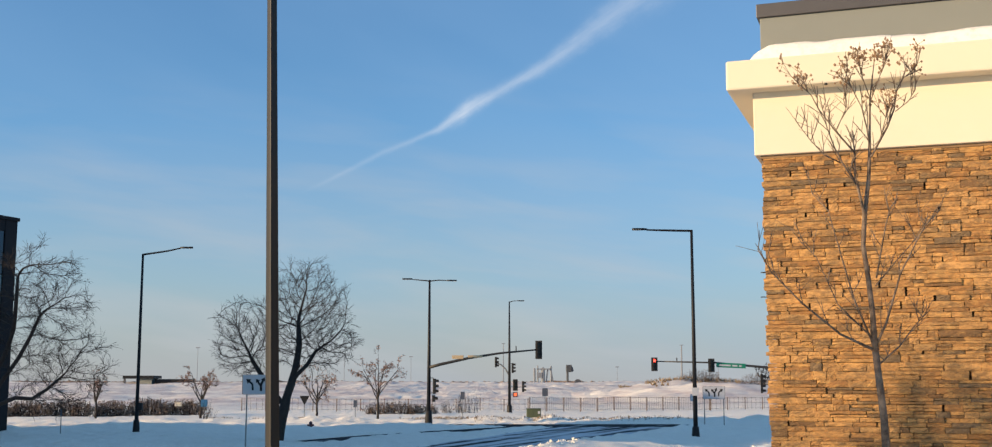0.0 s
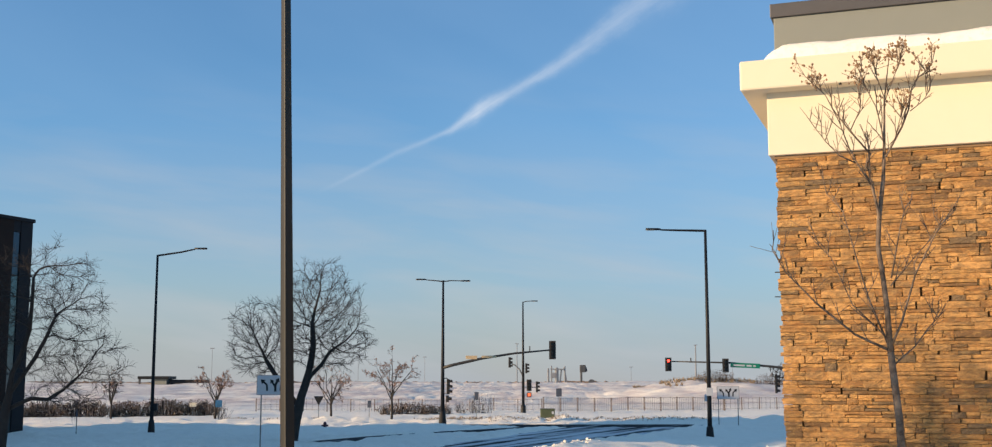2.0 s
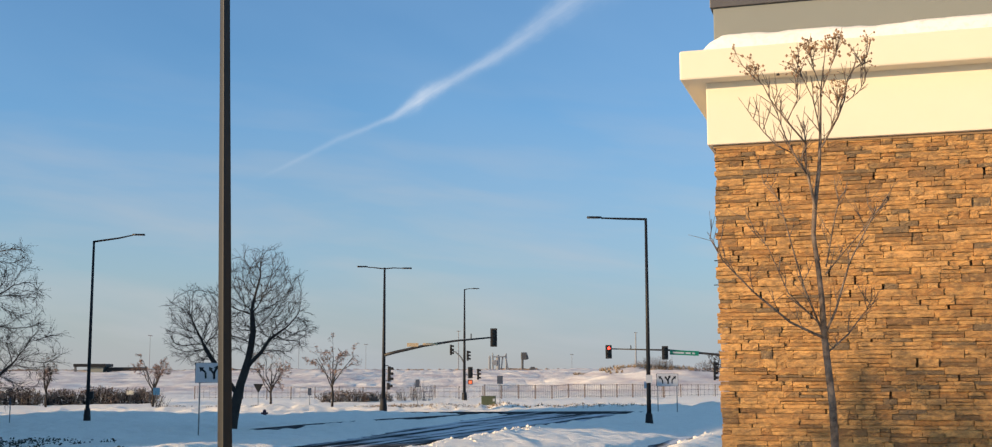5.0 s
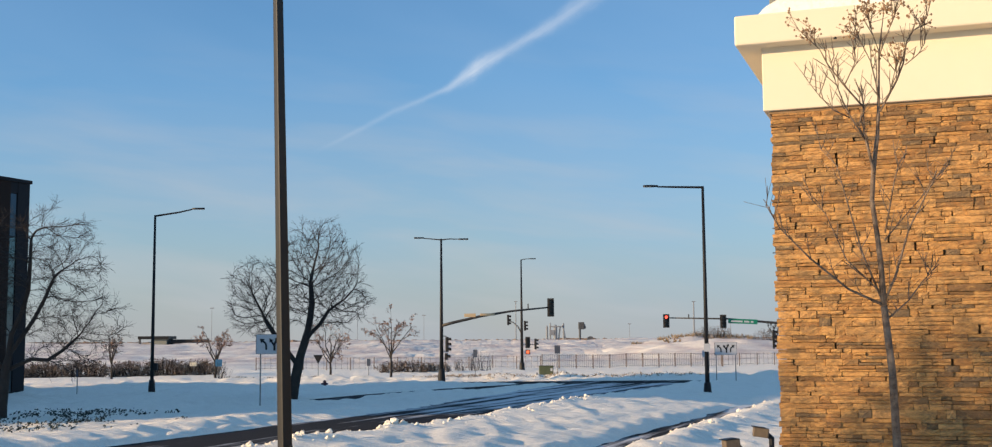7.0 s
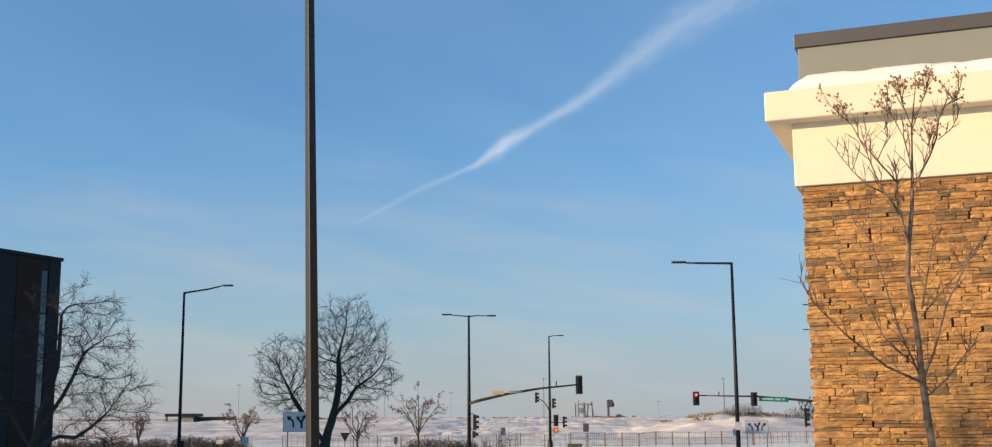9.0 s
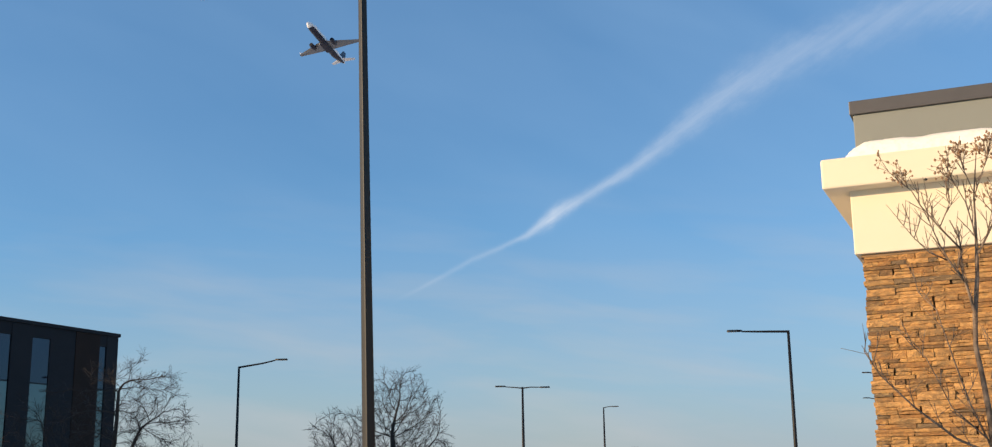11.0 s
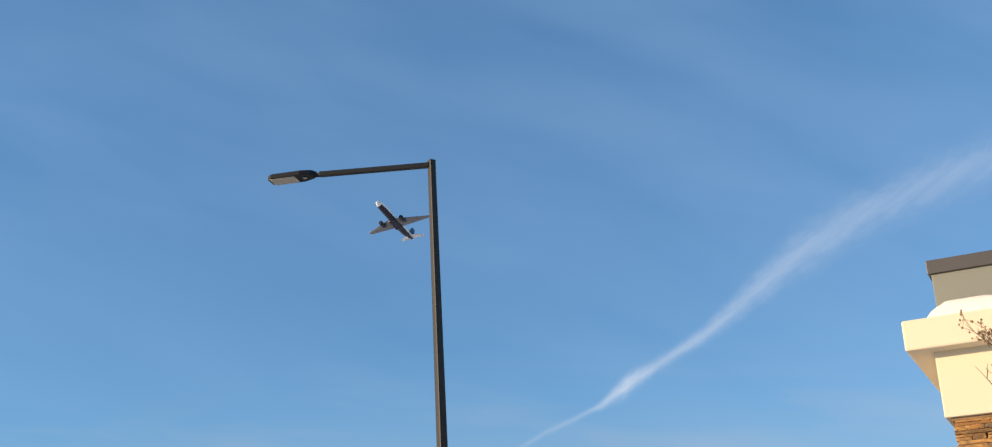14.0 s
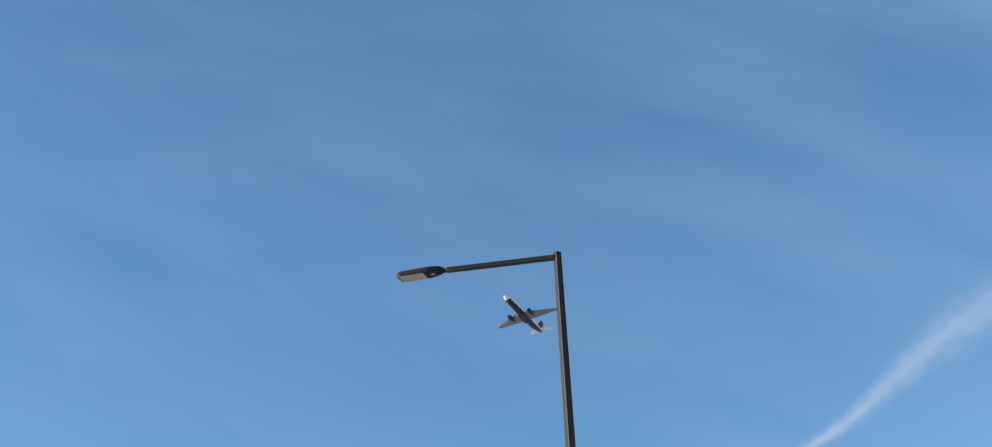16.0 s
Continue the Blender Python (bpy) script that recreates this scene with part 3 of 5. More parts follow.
part("arm", Shape().box((tip - 1.70, -0.04, lot_top - 0.09), (tip - 0.03, 0.04, lot_top - 0.015), 0.012), BRONZE, lot_lamp, "straight square arm")
part("knuckle", Shape().tube([(tip - 1.78, 0, lot_top - 0.06), (tip - 1.66, 0, lot_top - 0.058)], 0.032, 10), BLACK, lot_lamp)
lamp_head(lot_lamp, (tip - 1.74, 0, lot_top - 0.05), -1, 0.12, 0.74)
part("hand_hole_cover", Shape().box((0.07, -0.12, 0.45), (0.10, -0.08, 0.75), 0.005), BRONZE, lot_lamp)


def street_lamp(x, y, height, arms, label, box_at=None):
    """A roadway lamp; arms: reach along x and rise of each."""
    base = -1.92
    ob = thing("street_lamp", (x, y, base), label, "street lamp", "street lamps")
    r0, r1 = 0.15, 0.085
    part("shaft", Shape().tube([(0, 0, 0), (0, 0, height * 0.5), (0, 0, height)], [r0, (r0 + r1) / 2, r1], 10), BLACK, ob, smooth=True)
    part("base_cover", Shape().tube([(0, 0, -0.1), (0, 0, 0.35), (0, 0, 0.95), (0, 0, 1.05)], [0.27, 0.26, 0.21, 0.15], 12), BLACK, ob)
    for reach, rise in arms:
        d = 1 if reach > 0 else -1
        part("arm", Shape().tube([(0, 0, height - 0.06), (reach * 0.5, 0, height - 0.06 + rise * 0.5), (reach - d * 0.85, 0, height - 0.06 + rise * 0.9)], [0.075, 0.065, 0.05], 8), BLACK, ob)
        lamp_head(ob, (reach - d * 0.9, 0, height - 0.04 + rise * 0.9), d, 0, 0.95)
    if box_at:
        part("control_box", Shape().box((0.1, -0.18, box_at), (0.42, 0.12, box_at + 0.55), 0.03), BLACK, ob)
    return ob


street_lamp(-26.74, 90.8, 13.42, [(3.7, 0.55)], "black tapered street lamp with rising single arm in snow", 1.7)
lampR = street_lamp(12.47, 76.0, 13.36, [(-3.72, 0.07)], "black tapered street lamp with level single arm in snow")
part("notice", Shape().box((-0.20, -0.20, 2.92), (0.20, -0.17, 3.42), 0.01), SIGN_WHITE, lampR, "small pale notice plate on the shaft")
street_lamp(33.6, 140.0, 16.5, [(-2.6, 0.1)], "black street lamp beyond the stone building")
street_lamp(40.2, 170.0, 15.8, [(-2.7, 0.1)], "black street lamp beyond the stone building")


# ---------------------------------------------------------------- traffic signals
def signal_head(parent, at, sections=3, plate=False, lit=None, face=1, name="signal_head", size=0.355):
    """A signal box that faces the lot (face 1), away (-1) or aside (0), with a hood and lens for each lamp."""
    x, y, z = at
    h = sections * size
    turn = {1: 0, -1: 180, 0: 75}[face]
    m = Matrix.Translation((x, y, z)) @ Matrix.Rotation(radians(turn), 4, "Z")
    head = part(name, Shape().box((-0.18, -0.1, -h / 2), (0.18, 0.12, h / 2), 0.03, m), BLACK, parent)
    if plate:
        part("backplate", Shape().box((-0.31, 0.0, -h / 2 - 0.13), (0.31, 0.012, h / 2 + 0.13), 0.004, m), MAST, head, "dark backplate")
    for i in range(sections):
        zc = h / 2 - size * (i + 0.5)
        red = lit is not None and lit == i
        lens = Shape().tube([(0, -0.12, zc), (0, -0.10, zc)], 0.14, 12)
        lens.v = [tuple(m @ Vector(v)) for v in lens.v]
        part("lens", lens, RED_LIT if red else DARK_LENS, head, "glowing red lens" if red else "")
        hood = Shape()
        n = 9
        for yy, drop in ((-0.10, 0.0), (-0.36, 0.03)):
            hood.v += [tuple(m @ Vector((0.155 * math.cos(a), yy, zc + 0.155 * math.sin(a) - drop * 0.3))) for a in [math.radians(-35 + 250 * j / (n - 1)) for j in range(n)]]
        hood.f = [(j, j + 1, n + j + 1, n + j) for j in range(n - 1)]
        part("hood", hood, BLACK, head)
    return head


# mast with two lamps over the middle of the junction
sigC = thing("traffic_signal", (-6.08, 110.6, -1.92), "signal mast with long rising arm and twin street lamps", "traffic signal", "traffic signals")
part("pole", Shape().tube([(0, 0, 0), (0, 0, 6), (0, 0, 13.15)], [0.19, 0.15, 0.09], 12), BLACK, sigC, smooth=True)
part("base_cover", Shape().tube([(0, 0, -0.1), (0, 0, 0.5), (0, 0, 1.1), (0, 0, 1.25)], [0.36, 0.34, 0.27, 0.2], 12), BLACK, sigC)
part("mast_arm", Shape().tube([(0, 0, 5.15), (1.0, 0, 5.42), (3.6, 0, 6.0), (6.5, 0, 6.45), (9.75, 0, 6.75)], [0.15, 0.14, 0.12, 0.095, 0.07], 10), MAST, sigC, smooth=True)
for d in (-1, 1):
    part("lamp_arm", Shape().tube([(0, 0, 13.05), (d * 0.8, 0, 13.13), (d * 1.6, 0, 13.2 if d < 0 else 13.1)], [0.06, 0.05, 0.04], 8), MAST, sigC)
    lamp_head(sigC, (d * 1.55, 0, 13.22 if d < 0 else 13.08), d, 0, 0.95)
signal_head(sigC, (10.02, 0, 6.75), 4, True)
part("arm_sign", Shape().box((2.1, -0.14, 5.92), (3.15, -0.11, 6.25), 0.01), SIGN_TAN, sigC, "tan sign on the arm")
part("arm_sign", Shape().box((3.55, -0.16, 6.05), (4.9, -0.13, 6.25), 0.01), SIGN_TAN, sigC, "tan sign on the arm")
part("camera_stub", Shape().box((7.9, -0.05, 6.6), (8.0, 0.05, 7.1), 0.01), MAST, sigC)
signal_head(sigC, (0.52, -0.1, 3.45), 3, False, None, 0, size=0.46)
signal_head(sigC, (0.45, -0.1, 2.35), 1, False, None, 0, "walk_signal", 0.6)
part("bracket", Shape().tube([(0, 0, 4.2), (0.45, -0.1, 4.2)], 0.04, 6), BLACK, sigC)
part("bracket", Shape().tube([(0, 0, 2.85), (0.45, -0.1, 2.85)], 0.04, 6), BLACK, sigC)

# farther pole with lamp and side-mounted signals
sigD = thing("traffic_signal", (1.75, 155.0, -1.92), "far signal pole with curved bracket, lamp and walk signal", "traffic signal", "traffic signals")
part("pole", Shape().tube([(0, 0, 0), (0, 0, 7), (0, 0, 14.2)], [0.2, 0.15, 0.08], 10), BLACK, sigD, smooth=True)
part("base_cover", Shape().tube([(0, 0, -0.1), (0, 0, 0.9), (0, 0, 1.1)], [0.36, 0.32, 0.2], 10), BLACK, sigD)
part("lamp_arm", Shape().tube([(0, 0, 14.15), (0.5, 0, 14.27), (1.1, 0, 14.3)], [0.06, 0.05, 0.045], 6), MAST, sigD)
lamp_head(sigD, (1.0, 0, 14.28), 1, 0, 0.9)
part("bracket", Shape().tube([(0, 0, 4.7), (-0.5, 0, 5.6), (-1.1, 0, 6.15), (-1.65, 0, 6.35)], [0.09, 0.085, 0.075, 0.06], 8), GALV, sigD, smooth=True)
signal_head(sigD, (-1.72, 0, 6.45), 3, False, None, 0, size=0.44)
signal_head(sigD, (0.42, -0.1, 5.7), 3, False, None, 0, size=0.42)
signal_head(sigD, (0.75, -0.15, 3.55), 3, True, None, 1, size=0.4)
signal_head(sigD, (1.75, -0.15, 3.35), 3, False, None, 0, size=0.46)
walk_head = part("walk_signal", Shape().box((0.45, -0.3, 2.05), (1.05, -0.05, 2.65), 0.03), BLACK, sigD)
part("hand_lens", Shape().box((0.55, -0.315, 2.15), (0.95, -0.302, 2.55), 0.004), HAND_LIT, walk_head, "orange lit hand lens")
part("bracket", Shape().tube([(0, 0, 3.3), (1.7, -0.1, 3.3)], 0.04, 6), BLACK, sigD)

# mast arm that reaches in from beyond the stone building
sigR = thing("traffic_signal", (28.6, 118.0, -1.92), "signal mast with arm, red light and green street sign", "traffic signal", "traffic signals")
part("pole", Shape().tube([(0, 0, 0), (0, 0, 3.5), (0, 0, 7.2)], [0.2, 0.18, 0.14], 12), MAST, sigR, smooth=True)
part("mast_arm", Shape().tube([(0, 0, 4.9), (-2.4, 0, 5.28), (-7.2, 0, 5.72), (-12.9, 0, 5.85)], [0.14, 0.125, 0.09, 0.055], 10), MAST, sigR, smooth=True)
signal_head(sigR, (-13.15, -0.05, 5.56), 3, True, 0)
signal_head(sigR, (-7.62, -0.15, 5.46), 3, True)
gs = part("street_sign", Shape().box((-7.15, -0.2, 5.22), (-4.3, -0.17, 5.68), 0.008, Matrix.Translation((-5.7, 0, 5.5)) @ Matrix.Rotation(radians(2.5), 4, "Y") @ Matrix.Translation((5.7, 0, -5.5))), SIGN_GREEN, sigR, "green street name sign")
for a, b in ((-6.85, -5.75), (-5.6, -5.1), (-4.95, -4.7)):
    part("letter_bar", Shape().box((a, -0.206, 5.36), (b, -0.2, 5.52), 0.0, Matrix.Translation((-5.7, 0, 5.5)) @ Matrix.Rotation(radians(2.5), 4, "Y") @ Matrix.Translation((5.7, 0, -5.5))), SIGN_WHITE, gs)
part("camera_stub", Shape().box((-11.0, -0.05, 5.85), (-10.9, 0.05, 6.2), 0.01), MAST, sigR)
signal_head(sigR, (-2.75, -0.1, 3.7), 4, False, None, 0, size=0.46)
part("bracket", Shape().tube([(0, 0, 4.3), (-2.7, -0.1, 4.3)], 0.045, 6), BLACK, sigR)


# ---------------------------------------------------------------- signs
def arrow(points, width, head, m):
    """A bent arrow laid flat on a sign: a ribbon along points with a pointed end."""
    s = Shape()
    pts = [Vector((x, 0, z)) for x, z in points]
    for a, b in zip(pts, pts[1:]):
        d = (b - a).normalized()
        n = Vector((-d.z, 0, d.x)) * width / 2
        quad = [a - n, b - n, b + n, a + n]
        s.flat([(p.x, p.z) for p in quad], -0.004, m)
    d = (pts[-1] - pts[-2]).normalized()
    n = Vector((-d.z, 0, d.x)) * head
    tri = [pts[-1] - n, pts[-1] + d * head * 1.5, pts[-1] + n]
    s.flat([(p.x, p.z) for p in tri], -0.004, m)
    return s


def round_plate(w_, h_, r=0.06):
    out = []
    for cx, cz, a0 in ((w_ / 2 - r, h_ / 2 - r, 0), (-w_ / 2 + r, h_ / 2 - r, 90), (-w_ / 2 + r, -h_ / 2 + r, 180), (w_ / 2 - r, -h_ / 2 + r, 270)):
        out += [(cx + r * math.cos(radians(a0 + 30 * k)), cz + r * math.sin(radians(a0 + 30 * k))) for k in range(4)]
    return out


def lane_sign(x, y, w_, h_, mid_z, posts, lanes, label):
    ob = thing("lane_sign", (x, y, -1.92), label, "road sign", "lane signs")
    for px in posts:
        part("post", Shape().box((px - 0.035, -0.02, -0.2), (px + 0.035, 0.04, mid_z + h_ * 0.35), 0.006), GALV, ob)
    m = Matrix.Translation((0, -0.04, mid_z))
    plate = part("plate", Shape().flat(round_plate(w_, h_), 0.015, m), SIGN_WHITE, ob, "white plate with black lane arrows")
    part("border", Shape().flat([(p[0] * 1.03, p[1] * 1.03) for p in round_plate(w_, h_)], 0.008, Matrix.Translation((0, -0.022, mid_z))), BLACK, plate)
    k = h_
    for cx, kind in lanes:
        ma = Matrix.Translation((cx, -0.042, mid_z))
        if kind == "left":
            part("arrow", arrow([(0.16 * k, -0.3 * k), (0.14 * k, 0.02 * k), (-0.02 * k, 0.15 * k)], 0.10 * k, 0.15 * k, ma), BLACK, plate)
        elif kind == "right":
            part("arrow", arrow([(-0.16 * k, -0.3 * k), (-0.14 * k, 0.02 * k), (0.02 * k, 0.15 * k)], 0.10 * k, 0.15 * k, ma), BLACK, plate)
        else:
            part("arrow", arrow([(0.06 * k, -0.34 * k), (0.06 * k, 0.0), (0.16 * k, 0.2 * k)], 0.12 * k, 0.13 * k, ma), BLACK, plate)
            part("arrow", arrow([(0.06 * k, -0.1 * k), (-0.10 * k, 0.14 * k)], 0.10 * k, 0.13 * k, ma), BLACK, plate)
    return ob


lane_sign(-13.55, 69.6, 1.85, 1.10, 3.60, (-0.68, 0.68), ((-0.52, "left"), (0.06, "both"), (0.60, "right")), "white lane-use sign with black arrows on a steel post")
lane_sign(18.02, 100.4, 1.78, 1.02, 2.95, (-0.8, 0.8), ((-0.55, "left"), (0.0, "both"), (0.55, "right")), "white lane-use sign with three black arrows on two posts")


def small_sign(x, y, height, outline, mat, label, category="road sign"):
    ob = thing("road_sign", (x, y, gz(x, y)), label, category, "small road signs")
    part("post", Shape().box((-0.03, -0.02, -0.3), (0.03, 0.03, height), 0.005), GALV, ob)
    part("plate", Shape().flat(outline, 0.012, Matrix.Translation((0, -0.04, height - 0.1))), mat, ob)
    return ob


small_sign(-19.0, 121.0, 2.1, [(-0.5, 0.25), (0.5, 0.25), (0.03, -0.62), (-0.03, -0.62)], BLACK, "dark back of a triangular yield sign on a post")
small_sign(4.86, 119.6, 2.8, round_plate(0.56, 0.8, 0.05), SIGN_BACK, "grey-blue back of a rectangular road sign")
small_sign(-30.4, 127.0, 1.7, round_plate(0.7, 0.75, 0.05), SIGN_BLUE, "small blue sign on a thin post")
small_sign(-13.6, 118.0, 1.6, round_plate(0.35, 0.7, 0.04), SIGN_BACK, "narrow grey sign back on a post")
small_sign(-3.2, 117.9, 2.4, round_plate(0.4, 0.75, 0.04), SIGN_BACK, "narrow grey sign back on a post")
small_sign(16.9, 104.0, 2.5, round_plate(0.5, 0.6, 0.04), SIGN_WHITE, "small pale sign on a post")
small_sign(-36.75, 141.0, 1.35, round_plate(0.8, 0.45, 0.04), CREAM, "small pale sign at the end of the hedge")
small_sign(-31.9, 89.5, 1.7, round_plate(0.12, 0.5, 0.03), SIGN_BACK, "thin marker post in the snow")

# utility cabinet and hydrant
cab = thing("utility_cabinet", (4.15, 133.0, gz(4.15, 133.0) - 0.1), "olive green utility cabinet with snow on its lid", "utility box")
part("body", Shape().box((-0.78, -0.5, 0), (0.78, 0.5, 1.0), 0.05), BOX_GREEN, cab)
part("door", Shape().box((-0.70, -0.52, 0.12), (-0.03, -0.495, 0.9), 0.01), BOX_GREEN, cab)
part("door", Shape().box((0.03, -0.52, 0.12), (0.70, -0.495, 0.9), 0.01), BOX_GREEN, cab)
part("lid", Shape().box((-0.82, -0.54, 0.99), (0.82, 0.54, 1.09), 0.03), BOX_GREEN, cab)
part("label_plate", Shape().box((0.45, -0.53, 0.5), (0.68, -0.52, 0.8), 0.004), SIGN_WHITE, cab)
hyd = thing("fire_hydrant", (-15.38, 101.5, gz(-15.38, 101.5) - 0.3), "dark red fire hydrant half buried in snow", "fire hydrant")
part("barrel", Shape().tube([(0, 0, 0), (0, 0, 0.55), (0, 0, 0.7), (0, 0, 0.82)], [0.14, 0.13, 0.15, 0.05], 12), HYDRANT, hyd)
part("outlet", Shape().tube([(-0.28, 0, 0.5), (0.28, 0, 0.5)], 0.075, 10), HYDRANT, hyd)
part("outlet", Shape().tube([(0, -0.26, 0.48), (0, 0, 0.48)], 0.09, 10), HYDRANT, hyd)


# ---------------------------------------------------------------- trees
def grow(seed, start, way, length, radius, levels, spread=0.6, lift=0.1, droop=0.0, kids=(3, 5), shrink=0.68, wiggle=0.12, thin=0.012, fork_from=0.35):
    """Limbs that branch and branch again: a list of (points, radii, level)."""
    rng = random.Random(seed)
    out = []

    def limb(p, d, length, r, level):
        n = 5 if level < 2 else 4
        pts, rad = [p.copy()], [r]
        q = d.copy()
        for i in range(n):
            push = Vector((rng.gauss(0, 1), rng.gauss(0, 1), rng.gauss(0, 1))) * wiggle
            q = (q + push + Vector((0, 0, lift if level < 3 else lift * 0.3 - droop))).normalized()
            p = p + q * (length / n)
            pts.append(p.copy())
            rad.append(max(thin * 0.6, r * (1 - 0.62 * (i + 1) / n)))
        out.append((pts, rad, level))
        if level >= levels:
            return
        k = rng.randint(*kids) + (2 if level == levels - 1 else 0)
        for j in range(k):
            f = fork_from + (1 - fork_from) * (j + rng.random()) / k
            i = min(n - 1, int(f * n))
            at = pts[i].lerp(pts[i + 1], f * n - i)
            axis = (pts[i + 1] - pts[i]).normalized()
            side = axis.orthogonal().normalized()
            side.rotate(Matrix.Rotation(rng.uniform(0, 6.283), 3, axis))
            turn = (axis * (1 - spread * 0.6) + side * spread * rng.uniform(0.75, 1.3)).normalized()
            limb(at, turn, length * shrink * rng.uniform(0.75, 1.15) * (1.05 - 0.35 * f), max(thin, rad[i] * rng.uniform(0.5, 0.68)), level + 1)

    limb(Vector(start), Vector(way).normalized(), length, radius, 0)
    return out


def wood(limbs, low, high, sides):
    s = Shape()
    for pts, rad, level in limbs:
        if low <= level <= high:
            s.tube(pts, rad, sides if level < 2 else 3, caps=False)
    return s


def bare_tree(x, y, seed, trunk, limbs, levels, label, base=None, mat=BARK, thin=0.0085, reach=1.0, **more):
    """A leafless tree: a trunk and a handful of chosen main limbs, each of which branches by itself."""
    z = gz(x, y) - 0.15 if base is None else base
    ob = thing("tree", (x, y, z), label, "tree", "bare trees")
    trunk_pts, trunk_rad = trunk
    s, c = Shape(), Shape()
    s.tube(trunk_pts, trunk_rad, 10)
    for i, (p, d, length, r) in enumerate(limbs):
        g = grow(seed * 31 + i, p, d, length * reach, r, levels, thin=thin, **more)
        a = wood(g, 0, 1, 6)
        s.join(a.v, a.f)
        b = wood(g, 2, 9, 3)
        c.join(b.v, b.f)
    part("trunk", s, mat, ob, smooth=True)
    part("crown", c, TWIG, ob, "fine bare twigs")
    return ob


def colony(seed, stem, lobes, step=0.24, reach=0.46):
    """Twigs that grow towards free room in a crown made of ellipsoids: nodes, the parent of each."""
    rng = np.random.RandomState(seed)
    goals = []
    for (cx, cy, cz), (rx, ry, rz), count in lobes:
        v = rng.randn(count, 3)
        v = v / np.linalg.norm(v, axis=1)[:, None] * (rng.rand(count) ** 0.42)[:, None]
        goals.append(v * (rx, ry, rz) + (cx, cy, cz))
    goals = np.concatenate(goals)
    nodes, parent = [], []
    for start, pts in stem:
        last = start
        for p in pts:
            nodes.append(np.array(p, float))
            parent.append(last)
            last = len(nodes) - 1
    best = np.full(len(goals), 1e9)
    owner = np.zeros(len(goals), int)
    fresh = list(range(len(nodes)))
    alive = np.ones(len(goals), bool)
    for _ in range(90):
        P = np.array([nodes[i] for i in fresh])
        d = np.linalg.norm(goals[:, None, :] - P[None], axis=2)
        k = d.argmin(1)
        dm = d[np.arange(len(goals)), k]
        nearer = dm < best
        best[nearer], owner[nearer] = dm[nearer], np.array(fresh)[k[nearer]]
        alive &= best > reach
        if not alive.any():
            break
        fresh = []
        for i in np.unique(owner[alive]):
            g = goals[alive & (owner == i)] - nodes[i]
            way = (g / np.linalg.norm(g, axis=1)[:, None]).mean(0)
            old = nodes[i] - nodes[parent[i]] if parent[i] >= 0 else np.array((0, 0, 1.0))
            way = way + 0.5 * old / (np.linalg.norm(old) + 1e-6) + rng.randn(3) * 0.13
            p = nodes[i] + step * way / (np.linalg.norm(way) + 1e-6)
            nodes.append(p)
            parent.append(i)
            fresh.append(len(nodes) - 1)
    return nodes, parent


def crown_tree(x, y, seed, stem, lobes, label, twig_r=0.011, bole=0.30, bark=BARK, twig=TWIG, droop=0.15, fuzz=3, base=None):
    """A leafless tree whose limbs fill a crown of the given lobes; radii follow from the twigs that each limb carries."""
    z = gz(x, y) - 0.15 if base is None else base
    ob = thing("tree", (x, y, z), label, "tree", "bare trees")
    nodes, parent = colony(seed, stem, lobes)
    n = len(nodes)
    kids = [[] for _ in range(n)]
    for i, p in enumerate(parent):
        if p >= 0:
            kids[p].append(i)
    area = [0.0] * n
    for i in reversed(range(n)):
        area[i] = sum(area[k] for k in kids[i]) if kids[i] else 1.0
    power = math.log(bole / twig_r) / math.log(max(area[0], 2.0))
    rad = [twig_r * a ** power for a in area]
    limbs, twigs = Shape(), Shape()
    heads = [i for i in range(n) if parent[i] < 0]
    while heads:
        i = heads.pop()
        line, r = ([nodes[parent[i]]], [rad[i] * 1.05]) if parent[i] >= 0 else ([], [])
        while True:
            line.append(nodes[i])
            r.append(rad[i])
            if not kids[i]:
                break
            order = sorted(kids[i], key=lambda k: -area[k])
            heads += order[1:]
            i = order[0]
        if len(line) < 2:
            continue
        thick = r[0] > 0.045
        (limbs if thick else twigs).tube(line, r, 8 if thick else 4, caps=False)
    rng = random.Random(seed)
    for i in range(n):
        if rad[i] > 0.04 or parent[i] < 0:
            continue
        p = Vector(nodes[i])
        d = (p - Vector(nodes[parent[i]])).normalized()
        for _ in range(fuzz):
            side = Vector((rng.gauss(0, 1), rng.gauss(0, 1), rng.gauss(0.1, 0.8))).normalized()
            way = (d * 1.0 + side * 0.75).normalized()
            length = rng.uniform(0.30, 0.85)
            mid = p + way * length * 0.5
            end = mid + (way + Vector((rng.gauss(0, 0.2), rng.gauss(0, 0.2), -droop))).normalized() * length * 0.5
            twigs.tube([p, mid, end], [twig_r * 0.85, twig_r * 0.7, twig_r * 0.5], 3, caps=False)
            fork = mid + (way + Vector((rng.gauss(0, 0.6), rng.gauss(0, 0.6), rng.gauss(-droop, 0.4)))).normalized() * length * 0.4
            twigs.tube([mid, fork], [twig_r * 0.6, twig_r * 0.45], 3, caps=False)
    part("trunk", limbs, bark, ob, smooth=True)
    part("crown", twigs, twig, ob, "fine bare twigs")
    return ob


